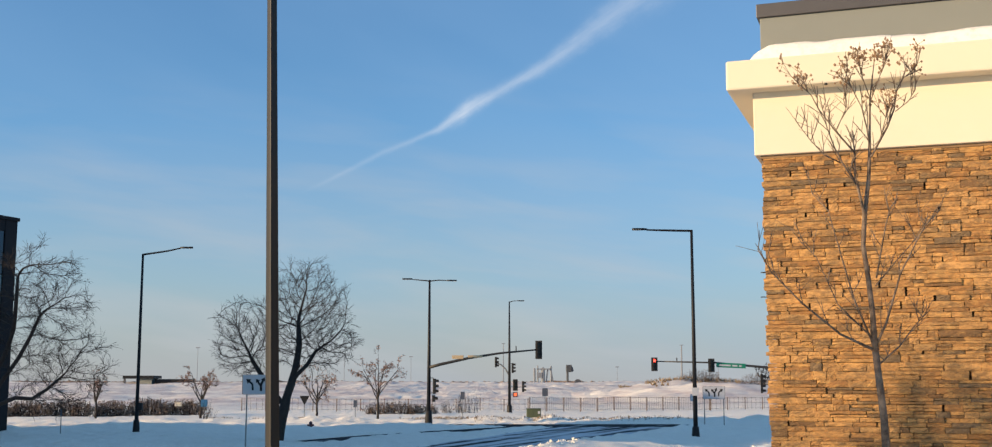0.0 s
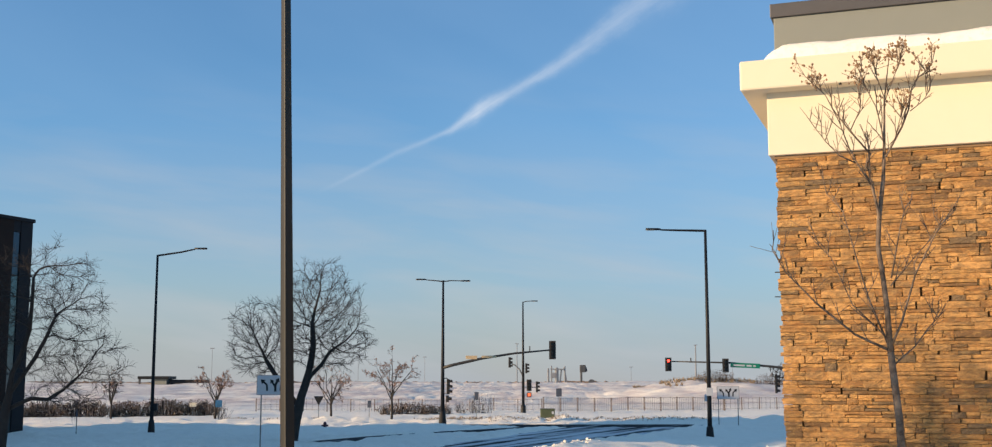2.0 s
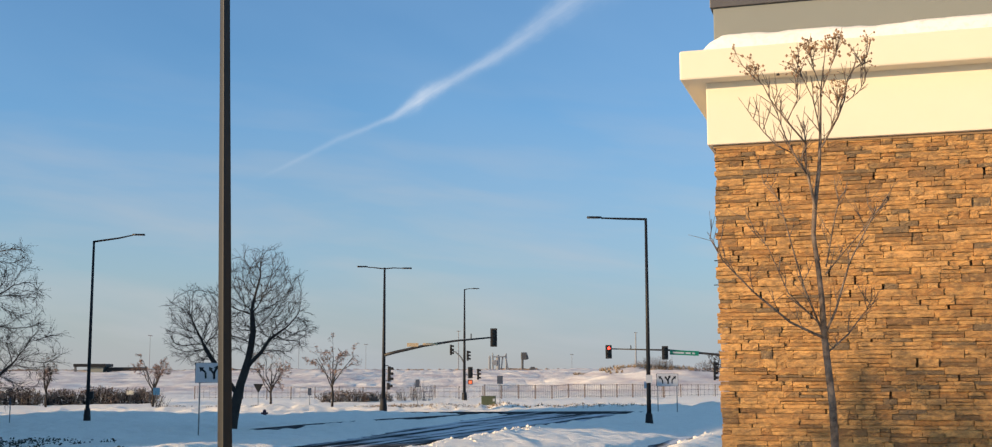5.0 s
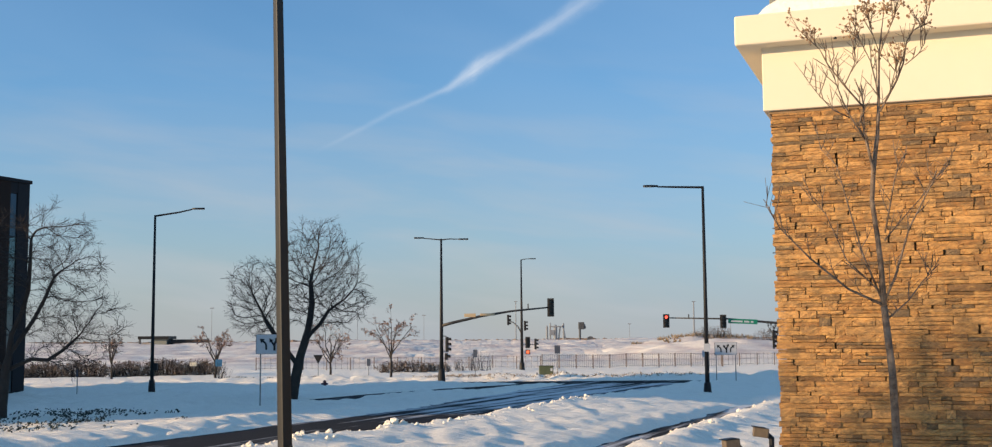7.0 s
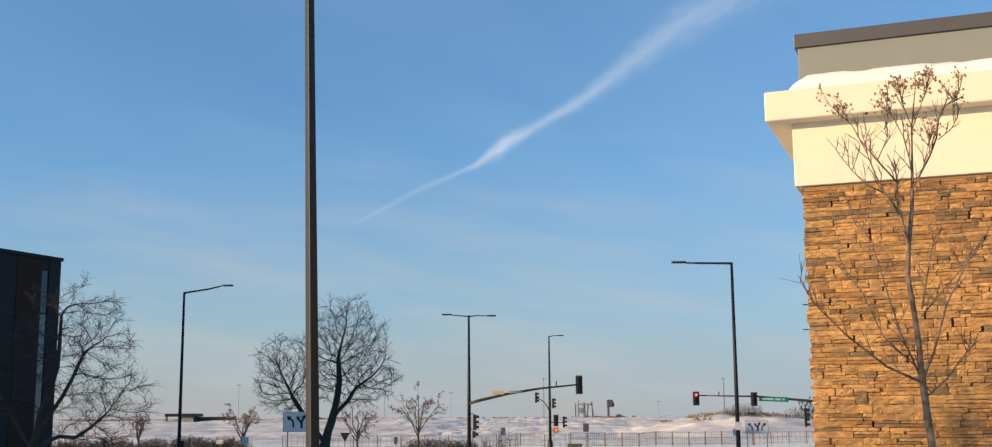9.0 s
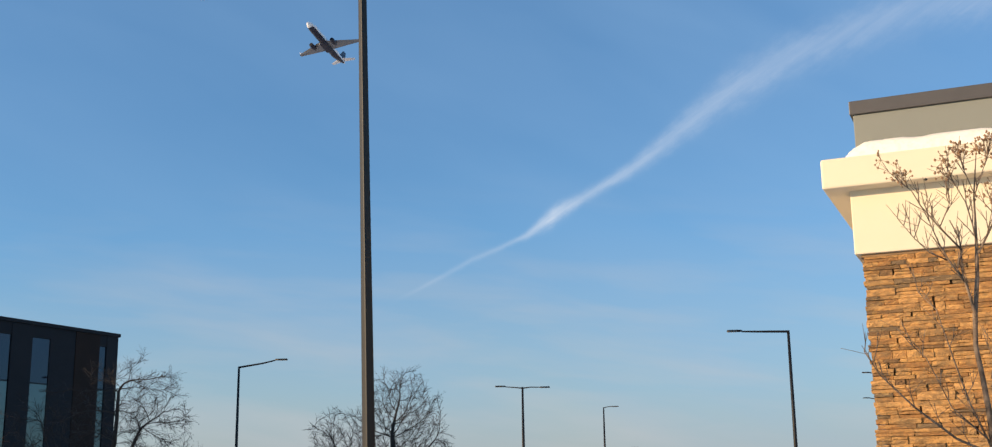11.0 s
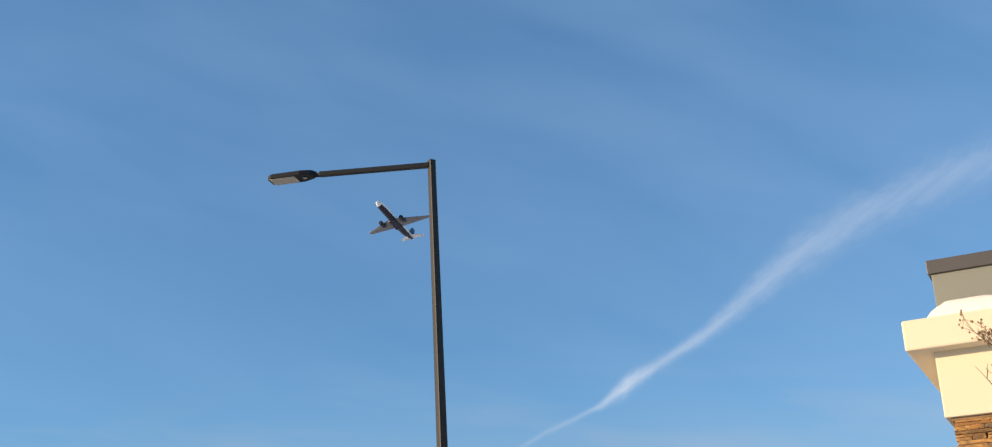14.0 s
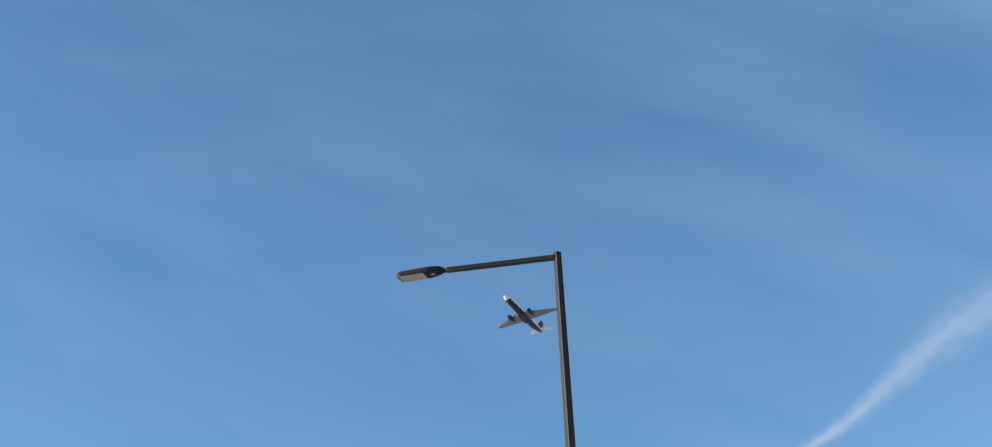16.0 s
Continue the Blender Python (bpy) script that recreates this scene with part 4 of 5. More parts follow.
# spreading tree behind the lot lamp: forked trunk leaning to the right, a low lobe to one side
crown_tree(-13.85, 77.9, 3,
           [(-1, [(0, 0, 0), (0.08, 0, 0.8), (0.2, 0, 1.6), (0.35, 0, 2.3), (0.5, 0, 3.0), (0.75, 0.05, 3.8), (0.95, 0, 4.6), (1.1, 0, 5.4), (1.2, 0.1, 6.3), (1.15, 0, 7.2)]),
            (3, [(-0.1, 0.1, 2.9), (-0.6, 0.2, 3.5), (-1.2, 0.2, 4.3), (-1.8, 0.2, 5.2)]),
            (5, [(1.2, -0.2, 4.4), (1.8, -0.3, 5.0), (2.3, -0.3, 5.8)])],
           [((1.7, 0, 8.1), (3.0, 2.6, 3.75), 900), ((2.8, 0, 6.4), (2.5, 2.2, 1.9), 360), ((-2.1, 0.2, 6.7), (2.35, 2.2, 2.6), 560), ((-2.0, 0, 5.0), (2.3, 1.8, 0.9), 120)],
           "large bare deciduous tree with forked trunk in snow", 0.0112, 0.33)
# wide tree in front of the dark building, its outer limbs hanging low
crown_tree(-24.35, 58.3, 7,
           [(-1, [(0, 0, 0), (0.0, 0, 0.8), (0.05, 0, 1.6), (0.1, 0, 2.4), (0.25, 0, 3.2), (0.8, 0, 4.0), (1.4, 0, 4.9), (1.9, 0, 5.9), (2.3, 0, 6.9)]),
            (3, [(0.6, 0.1, 2.7), (1.3, 0.1, 3.0), (2.1, 0.1, 2.95), (2.8, 0.1, 3.4), (3.4, 0, 3.9)]),
            (4, [(0.3, 0.1, 4.2), (0.7, 0.2, 5.2), (1.0, 0.2, 6.3), (1.1, 0.1, 7.6), (1.15, 0, 8.8)]),
            (3, [(-0.4, 0, 3.0), (-1.1, 0.1, 4.0), (-1.8, 0.1, 5.2)])],
           [((1.95, 0, 7.5), (3.0, 2.8, 3.2), 600), ((3.4, 0, 4.6), (2.8, 2.4, 2.1), 470), ((-2.0, 0, 6.0), (2.8, 2.6, 3.2), 380), ((2.7, 0, 3.1), (2.1, 1.8, 0.9), 130)],
           "wide bare deciduous tree beside a dark building", 0.0088, 0.25)
# a sunlit one nearer the lot whose reddish twigs show over the dark front
crown_tree(-27.9, 50.0, 11,
           [(-1, [(0, 0, 0), (0.05, 0, 1.2), (0.1, 0, 2.4), (0.2, 0, 3.6), (0.4, 0, 4.8), (0.7, 0, 6.0)])],
           [((0.5, 0, 7.4), (2.4, 2.2, 3.2), 330), ((0.3, 0, 5.2), (2.6, 2.2, 1.4), 120)],
           "bare deciduous tree with reddish twigs close to a dark building", 0.0075, 0.14, RED_BARK, RED_BARK, 0.0, 2)


def leafy_tree(x, y, seed, height, wide, label, leaves=520, fork=0.36):
    """A young tree that keeps some brown leaves."""
    ob = thing("tree", (x, y, gz(x, y) - 0.1), label, "tree", "young trees")
    rng = random.Random(seed)
    s, twigs, crown = Shape(), Shape(), Shape()
    f = height * fork
    s.tube([(0, 0, 0), (0.04, 0, f * 0.5), (0.0, 0, f), (0.08, 0, height * 0.6)], [0.13, 0.11, 0.095, 0.05], 8)
    ends = []
    for i in range(7):
        a = i * 2.4 + rng.random()
        g = grow(seed * 17 + i, (0, 0, f * rng.uniform(0.85, 1.35)), (math.cos(a) * wide / height * 1.7, math.sin(a) * 0.8, 1.0), height * rng.uniform(0.42, 0.60), 0.06, 3, spread=0.6, lift=0.04, kids=(3, 4), shrink=0.52, thin=0.011)
        b = wood(g, 0, 1, 5)
        s.join(b.v, b.f)
        b = wood(g, 2, 9, 3)
        twigs.join(b.v, b.f)
        ends += [p for pts, _, lv in g if lv >= 2 for p in pts[1:]]
    for _ in range(leaves):
        p = rng.choice(ends) + Vector((rng.gauss(0, 0.08), rng.gauss(0, 0.08), rng.gauss(0, 0.08)))
        u = Vector((rng.gauss(0, 1), rng.gauss(0, 1), rng.gauss(0, 1))).normalized()
        v = u.orthogonal().normalized()
        q = rng.uniform(0.045, 0.10)
        crown.join([p - u * q, p + v * q * 0.6, p + u * q, p - v * q * 0.6], [(0, 1, 2, 3)])
    part("trunk", s, BARK, ob, smooth=True)
    tagged(part("twig_mass", twigs, TWIG, ob), kind="stuff")
    part("foliage", crown, LEAF, ob, "sparse dry brown leaves")
    return ob


leafy_tree(-31.1, 128.4, 21, 5.0, 1.7, "young tree with dry brown leaves in snow", 1000)
leafy_tree(-17.46, 118.8, 22, 5.9, 2.6, "young spreading tree with few brown leaves in snow", 600, 0.28)
leafy_tree(-11.56, 119.4, 23, 6.4, 2.3, "young tree with dry brown leaves in snow", 900)
leafy_tree(-43.0, 131.0, 24, 4.6, 1.2, "slim young tree with dry brown leaves in snow", 260)


def thicket(x, y, wide, high, seed, label, stems=240, leaves=900, mat=BRUSH, deep=0.8):
    """A leafless shrub: a fan of stems with crumpled dry leaves."""
    ob = thing("shrub", (x, y, gz(x, y) - 0.1), label, "shrub", "shrubs")
    rng = random.Random(seed)
    s, lf = Shape(), Shape()
    for _ in range(stems):
        bx, by = rng.uniform(-wide, wide), rng.uniform(-deep, deep)
        top = high * (0.55 + 0.45 * rng.random()) * (1 - 0.35 * (abs(bx) / wide) ** 3)
        lx, ly = bx + rng.gauss(0, 0.35), by + rng.gauss(0, 0.3)
        s.tube([(bx * 0.9, by * 0.8, 0), ((bx * 0.9 + lx) / 2 + rng.gauss(0, 0.05), (by + ly) / 2, top * 0.55), (lx, ly, top)], [0.02, 0.015, 0.008], 3, caps=False)
        for _ in range(leaves // stems):
            f = rng.random() ** 0.7
            p = Vector((bx + (lx - bx) * f + rng.gauss(0, 0.14), by + (ly - by) * f + rng.gauss(0, 0.14), top * f))
            u = Vector((rng.gauss(0, 1), rng.gauss(0, 1), rng.gauss(0, 1))).normalized()
            v = u.orthogonal().normalized()
            q = rng.uniform(0.05, 0.13)
            lf.join([p - u * q, p + v * q * 0.6, p + u * q, p - v * q * 0.6], [(0, 1, 2, 3)])
    tagged(part("brushwood", s, TWIG, ob), kind="stuff")
    tagged(part("foliage", lf, mat, ob), kind="stuff")
    return ob


for i, (x, y, wd, h) in enumerate(((-57, 136, 2.6, 2.0), (-52.5, 137, 2.3, 2.1), (-48.2, 138, 2.4, 2.2), (-44.2, 140, 2.0, 2.0), (-40.2, 141, 2.3, 2.3), (-36.3, 142, 2.2, 2.1))):
    thicket(x, y, wd, h, 40 + i, "dense brown leafless hedge shrub above the snow", 260, 2400)
thicket(-12.8, 148, 3.0, 1.7, 51, "low brown shrub by the fence", 260, 1500)
thicket(-8.9, 149, 1.8, 1.3, 52, "low brown shrub by the fence", 160, 800)
thicket(-3.6, 157, 1.6, 2.9, 53, "thin bare shrub by the fence", 60, 60)
thicket(-6.5, 158, 0.8, 1.8, 54, "thin bare shrub by the fence", 40, 60)
thicket(-29.0, 122, 0.8, 2.1, 55, "thin bare shrub in the snow", 26, 40)
for i, (x, y) in enumerate(((52, 262), (58, 268), (64, 262), (70, 270), (46, 272), (77, 266))):
    thicket(x, y, 4.2, 2.6 + (i % 3) * 0.6, 60 + i, "dry brown brush on the snowy mound", 180, 1100, BRUSH, 2.0)
bare_tree(64.0, 290.0, 15, ([(0, 0, 0), (0.1, 0, 1.5)], [0.3, 0.22]),
          [((0.1, 0, 1.4), (0.3, 0, 1), 3.2, 0.16), ((0, 0, 1.2), (-0.8, 0.2, 0.7), 3.2, 0.14), ((0, 0, 1.2), (0.9, 0, 0.6), 3.2, 0.14), ((0, 0, 1.3), (-0.2, 0.3, 1), 3.0, 0.14)],
          4, "broad bare tree on the far rise", thin=0.03, spread=0.6, kids=(3, 4), shrink=0.58)

# tall hedge added out of view to cast shade on the foot of the stone wall
for i, (x, y, h) in enumerate(((-15.0, 8.3, 4.9), (-14.0, 7.85, 5.7), (-13.0, 7.4, 6.7), (-12.0, 6.95, 7.2))):
    thicket(x, y, 0.9, h, 80 + i, "added out-of-view tall bare hedge shrub that shades the stone wall", 170, 1500, BRUSH, 0.8)

# ground cover poking through the snow below the wide tree
gc = Shape()
rng = random.Random(71)
for _ in range(210):
    x, y = rng.gauss(-21.8, 2.0), rng.uniform(50, 66)
    z = gz(x, y)
    for _ in range(6):
        p = Vector((x + rng.gauss(0, 0.12), y + rng.gauss(0, 0.12), z + rng.uniform(0.0, 0.16)))
        u = Vector((rng.gauss(0, 1), rng.gauss(0, 1), rng.gauss(0, 0.5))).normalized()
        v = u.orthogonal().normalized()
        q = rng.uniform(0.04, 0.10)
        gc.join([p - u * q, p + v * q * 0.6, p + u * q, p - v * q * 0.6], [(0, 1, 2, 3)])
tagged(part("ground_cover", gc, EVERGREEN), "dark evergreen ground cover poking through snow", "plants", kind="stuff")


# dry grass on the sunny verge and on the far mound
DRY_GRASS = surface("dry_grass", (0.20, 0.14, 0.08), (0.36, 0.27, 0.17), 1.0, 0.95, 0.0, 0.2, 0.01, 20)


def tufts(count, seed, x0, x1, y0, y1, high, label):
    r, s = random.Random(seed), Shape()
    made = 0
    while made < count:
        x, y = r.uniform(x0, x1), r.uniform(y0, y1)
        if value_noise(np.array([x]), np.array([y]), 6.0, 2)[0] < 0.05:
            continue
        made += 1
        z = gz(x, y) - 0.03
        for _ in range(5):
            a, h = r.uniform(0, 6.283), high * r.uniform(0.5, 1.2)
            lx, ly = math.cos(a), math.sin(a)
            k = high * 0.12
            s.join([(x - ly * k, y + lx * k, z), (x + ly * k, y - lx * k, z), (x + lx * h * 0.6, y + ly * h * 0.6, z + h)], [(0, 1, 2)])
    tagged(part("dry_grass", s, DRY_GRASS), label, "grass", kind="stuff")


tufts(420, 101, -2, 19, 114.6, 117.5, 0.22, "dry tan grass poking through snow beyond the cross street")
tufts(2600, 102, 34, 86, 262, 345, 0.9, "dry brown grass on the far snowy mound")
tufts(500, 103, -30, 0, 121, 128, 0.25, "dry tan grass poking through snow on the verge")


# ---------------------------------------------------------------- sapling before the stone wall
sapling = thing("tree", (4.06, 12.5, gz(4.06, 12.5) - 0.05), "slender bare sapling with dry seed clusters before the stone wall", "tree")


def sapling_parts():
    rng = random.Random(5)
    trunk, heads = Shape(), []
    fork = Vector((-0.10, 0, 2.28))
    k = 0.00393

    def spot(px, pz, y=0.0):
        return fork + Vector(((px + 0.105 * pz) * k, y, pz * k))

    trunk.tube([(-0.02, 0, 0), (-0.02, 0, 0.8), (-0.04, 0, 1.6), fork], [0.050, 0.045, 0.040, 0.036], 10)
    stem = [fork, spot(-16, 112), spot(-32, 196), spot(-49, 279, 0.02), spot(-50, 363, 0.03), spot(-44, 463, 0.05), spot(-46, 530, 0.05), spot(-56, 681, 0.03), spot(-53, 800)]
    trunk.tube(stem, [0.034, 0.030, 0.027, 0.026, 0.026, 0.021, 0.017, 0.009, 0.004], 8)
    mains = [  # offsets from the fork, right and up
        ([(-5, 5), (-100, 45), (-210, 125), (-300, 205), (-345, 265)], 0.017, -0.25, False),
        ([(-10, 25), (-60, 135), (-100, 255), (-140, 380), (-185, 430)], 0.014, 0.2, False),
        ([(-50, 354), (-70, 421), (-84, 463), (-91, 538), (-100, 594)], 0.021, 0.0, False),
        ([(-90, 533), (-147, 597), (-192, 655), (-214, 697), (-251, 731)], 0.012, 0.1, True),
        ([(-80, 446), (-125, 505), (-152, 547), (-177, 597), (-205, 681)], 0.012, -0.15, False),
        ([(-125, 505), (-176, 522), (-219, 555), (-260, 594)], 0.009, -0.25, False),
        ([(-143, 597), (-120, 655), (-118, 681)], 0.007, 0.05, False),
        ([(-46, 530), (-63, 597), (-83, 655), (-110, 697), (-137, 731)], 0.011, -0.1, True),
        ([(-45, 522), (-5, 605), (12, 655), (18, 714), (37, 747), (70, 764)], 0.014, 0.1, True),
        ([(13, 647), (50, 677), (73, 714)], 0.007, 0.12, False),
        ([(-24, 567), (-17, 622), (-16, 655)], 0.007, -0.1, True),
        ([(-56, 677), (-80, 747), (-86, 781)], 0.007, 0.1, True),
        ([(-56, 677), (-38, 747), (-31, 772)], 0.007, -0.1, True),
        ([(0, 15), (20, 75), (45, 205), (90, 315), (130, 385)], 0.017, -0.2, False),
        ([(10, -35), (70, 15), (110, 65), (160, 115)], 0.012, 0.25, False),
        ([(-10, 175), (50, 245), (130, 335)], 0.010, 0.2, False),
        ([(-10, 195), (0, 335), (5, 385)], 0.012, -0.15, False),
        ([(-20, 45), (-100, 125), (-160, 255), (-200, 300)], 0.010, 0.3, False),
    ]
    for pts, r, lean, crowned in mains:
        tips, twigs, r = [], Shape(), r * 0.88
        n = len(pts)
        line = [spot(px, pz, lean * i / (n - 1)) for i, (px, pz) in enumerate(pts)]
        twigs.tube(line, [max(0.004, r * (1 - 0.75 * i / (n - 1))) for i in range(n)], 6)
        for i in range(1, n):
            for _ in range(2 if i < n - 1 else 4):
                f = rng.random()
                p = line[i - 1].lerp(line[i], f)
                d = (line[i] - line[i - 1]).normalized()
                side = Vector((rng.gauss(0, 1), rng.gauss(0, 0.8), rng.gauss(0.5, 0.5)))
                d = (d + side * 0.6).normalized()
                q = rng.uniform(0.08, 0.26)
                bend = p + d * q * 0.5 + Vector((rng.gauss(0, 0.015), 0, 0.03))
                end = p + d * q + Vector((rng.gauss(0, 0.02), 0, 0.08))
                twigs.tube([p, bend, end], [0.0058, 0.0046, 0.003], 4, caps=False)
                for _ in range(2):
                    e2 = bend.lerp(end, rng.random()) + Vector((rng.gauss(0, 0.07), rng.gauss(0, 0.06), rng.uniform(0.02, 0.12)))
                    twigs.tube([bend, e2], [0.0036, 0.0025], 3, caps=False)
                if crowned and i == n - 1:
                    tips.append(end)
        limb = part("limb", twigs, SMOOTH_BARK, sapling, smooth=True)
        if crowned:
            heads.append((limb, tips + [line[-1]] * 2))
    top = part("trunk", trunk, SMOOTH_BARK, sapling, smooth=True)
    heads.append((top, [stem[-1]] * 4))
    for limb, tips in heads:
        seeds = Shape()
        for tp, _ in itertools.product(tips, range(7)):
            p = tp + Vector((rng.gauss(0, 0.05), rng.gauss(0, 0.05), rng.gauss(0.01, 0.04)))
            q = rng.uniform(0.009, 0.018)
            o = [p + Vector(v) * q for v in ((1, 0, 0), (-1, 0, 0), (0, 1, 0), (0, -1, 0), (0, 0, 1.2), (0, 0, -1.2))]
            seeds.join(o, [(0, 2, 4), (2, 1, 4), (1, 3, 4), (3, 0, 4), (2, 0, 5), (1, 2, 5), (3, 1, 5), (0, 3, 5)])
            seeds.tube([tp, p], [0.003, 0.002], 3, caps=False)
        tagged(part("seed_head", seeds, SEED, limb, "dry brown seed cluster"), kind="stuff")


sapling_parts()


# ---------------------------------------------------------------- floodlights by the stone building
def floodlight(x, y, z, turn, tilt, label):
    ob = thing("floodlight", (x, y, z), label, "floodlight", "ground floodlights", turn)
    g = gz(x, y) - z
    part("stake", Shape().tube([(0.17, 0, g - 0.1), (0.17, 0, -0.2)], 0.06, 8), FLOOD, ob)
    part("knuckle", Shape().tube([(0.17, 0, -0.25), (0.17, 0, 0.0), (0.05, 0, 0.12)], [0.08, 0.085, 0.07], 8), BLACK, ob)
    m = Matrix.Translation((-0.09, 0, 0.17)) @ Matrix.Rotation(radians(tilt), 4, "Y")
    part("housing", Shape().box((-0.28, -0.17, -0.14), (0.18, 0.17, 0.14), 0.035, m), FLOOD, ob)
    part("visor", Shape().box((-0.34, -0.18, 0.135), (0.08, 0.18, 0.155), 0.006, m), BLACK, ob)


floodlight(7.62, 36.0, -1.2, -8, 8, "brown landscape floodlight on a stake in snow")
floodlight(6.62, 35.4, -1.46, 12, -6, "brown landscape floodlight half sunk in snow")


# ---------------------------------------------------------------- dark building
dark = thing("building", (-36.6, 91.4, -2.1), "dark charcoal office block with tall window strips", "building", turn=math.degrees(math.atan2(-0.923, -0.385)))
# local frame: x along the front towards the lot, y outwards is negative
part("wall", Shape().box((0, -9.0, 0), (53, -0.12, 16.15)), PANEL_A, dark)
part("coping", Shape().box((-0.15, -9.2, 16.15), (53.2, 0.10, 16.42), 0.03), PANEL_A, dark)
bays = [(1.2, 1.9), (6.75, 8.4), (10.3, 11.6), (13.6, 16.5), (19.0, 20.4), (22.0, 23.6), (26.0, 28.8), (31.0, 32.4), (35.0, 36.5), (38.5, 40.6), (44.0, 45.5), (48.5, 51.0)]
edge = 0.0
for i, (a, b) in enumerate(bays):
    parts_between = 2 if a - edge > 2 else 1
    for j in range(parts_between):
        x0, x1 = edge + (a - edge) * j / parts_between, edge + (a - edge) * (j + 1) / parts_between
        part("panel", Shape().box((x0 + 0.01, -0.125, 0.0), (x1 - 0.01, 0.0 - 0.04 * j, 16.14), 0.01), PANEL_B if (i + j) % 2 else PANEL_A, dark)
    win = part("window", Shape().box((a, -0.13, 0.3), (b, -0.10, 15.3)), BLACK, dark)
    cuts = [0.3, 4.6, 12.0, 15.3]
    wide = [a, (a + b) / 2, b] if b - a > 2 else [a, b]
    for z0, z1 in zip(cuts, cuts[1:]):
        for u0, u1 in zip(wide, wide[1:]):
            part("pane", Shape().box((u0 + 0.04, -0.10, z0 + 0.05), (u1 - 0.04, -0.088, z1 - 0.05)), UPPER_GLASS if z0 > 11 else GLASS, win)
    part("lintel", Shape().box((a, -0.125, 15.3), (b, -0.03, 16.14)), PANEL_A, dark)
    edge = b
part("panel", Shape().box((edge + 0.01, -0.125, 0), (53, 0.0, 16.14), 0.01), PANEL_B, dark)


# ---------------------------------------------------------------- fence, far things
def fence_run(x0, y0, x1, y1, high, gap, label, slats):
    ob = thing("fence", (x0, y0, float(level(y0)) - 0.1), label, "fence", "field fences")
    length = math.hypot(x1 - x0, y1 - y0)
    n = round(length / gap)
    zs = [gz(x0 + (x1 - x0) * i / n, y0 + (y1 - y0) * i / n) - float(level(y0)) + 0.1 for i in range(n + 1)]
    spots = [((x1 - x0) * i / n, (y1 - y0) * i / n) for i in range(n + 1)]
    post = Shape().box((-0.06, -0.06, -0.3), (0.06, 0.06, high), 0.012).mesh("post", FENCE)
    for (px, py), z in zip(spots, zs):
        p = new("post", post)
        p.parent = ob
        p.location = (px, py, z)
    for h in (0.25, high * 0.55, high - 0.1):
        part("rail", Shape().tube([(px, py, z + h) for (px, py), z in zip(spots, zs)], 0.02, 5), FENCE, ob)
    wires = Shape()
    for i in range(n):
        (ax, ay), (bx, by) = spots[i], spots[i + 1]
        for j in range(slats):
            f = (j + 0.5) / slats
            x, y, z = ax + (bx - ax) * f, ay + (by - ay) * f, zs[i] + (zs[i + 1] - zs[i]) * f
            wires.box((x - 0.018, y - 0.01, z + 0.1), (x + 0.018, y + 0.01, z + high))
    tagged(part("wire_mesh", wires, FENCE, ob), kind="stuff")
    return ob


fence_run(4.5, 162.0, 30.0, 170.0, 1.9, 2.4, "weathered field fence half hidden by drifts", 9)
fence_run(-34.0, 163.0, 4.3, 162.0, 1.7, 3.2, "thin chain link fence along the field", 4)
fence_run(30.2, 172.0, 62.0, 192.0, 1.8, 3.4, "pale chain link fence along the field", 4)


def far_box(name, label, category, at, boxes):
    ob = thing(name, at, label, category)
    for nm, lo, hi, mat in boxes:
        part(nm, Shape().box(lo, hi, 0.05), mat, ob)
    return ob


far_box("canopy_building", "long low canopy building on the far field", "building", (-131, 430, gz(-131, 430) - 0.3),
        [("roof", (0, -4, 1.7), (11, 6, 2.75), BLACK), ("wall", (5.5, -3, -0.5), (10.0, 5, 1.8), GREIGE), ("column", (0.2, -3.5, -0.5), (0.9, -3, 2.0), FARDARK), ("wing", (11, -2, -0.5), (23.0, 5, 1.55), BLACK)])
plant = thing("industrial_plant", (18.3, 600.0, 2.6), "distant grey loading plant with silos and gantries", "plant")
for i, (x, h, r) in enumerate(((0.8, 7.2, 0.5), (2.4, 8.6, 0.35), (5.0, 7.6, 0.9), (9.0, 8.4, 0.4))):
    part("silo", Shape().tube([(x, 0, -2), (x, 0, h * 0.9), (x, 0, h)], [r, r, r * 0.5], 10), FARGREY, plant)
part("gantry", Shape().box((2.0, -1, 6.4), (8.5, 1, 7.0), 0.05), FARGREY, plant)
part("gantry", Shape().box((2.0, -1, 2.4), (4.5, 1, 5.0), 0.05), FARGREY, plant)
part("brace", Shape().tube([(6.4, 0, -1), (7.4, 0, 7.0)], 0.35, 6), FARGREY, plant)
part("brace", Shape().tube([(10.2, 0, -1), (8.6, 0, 7.6)], 0.35, 6), FARGREY, plant)
tower = thing("watch_tower", (35.0, 600.0, 2.6), "distant dark tower with a broad head", "tower")
part("column", Shape().tube([(0.4, 0, -2), (0.4, 0, 6)], 0.55, 8), FARDARK, tower)
part("head", Shape().box((-0.3, -1.2, 5.2), (2.6, 1.2, 8.8), 0.3), FARDARK, tower)
part("dish", Shape().tube([(2.4, 0, 6.6), (3.2, 0, 6.8)], [1.4, 1.1], 12), FARDARK, tower)
shed = thing("shed", (40.5, 600.0, 2.6), "distant dark round-roofed shed", "shed")
part("body", Shape().tube([(0, -2, 0.2), (0, 3, 0.2)], 1.6, 12), FARDARK, shed)
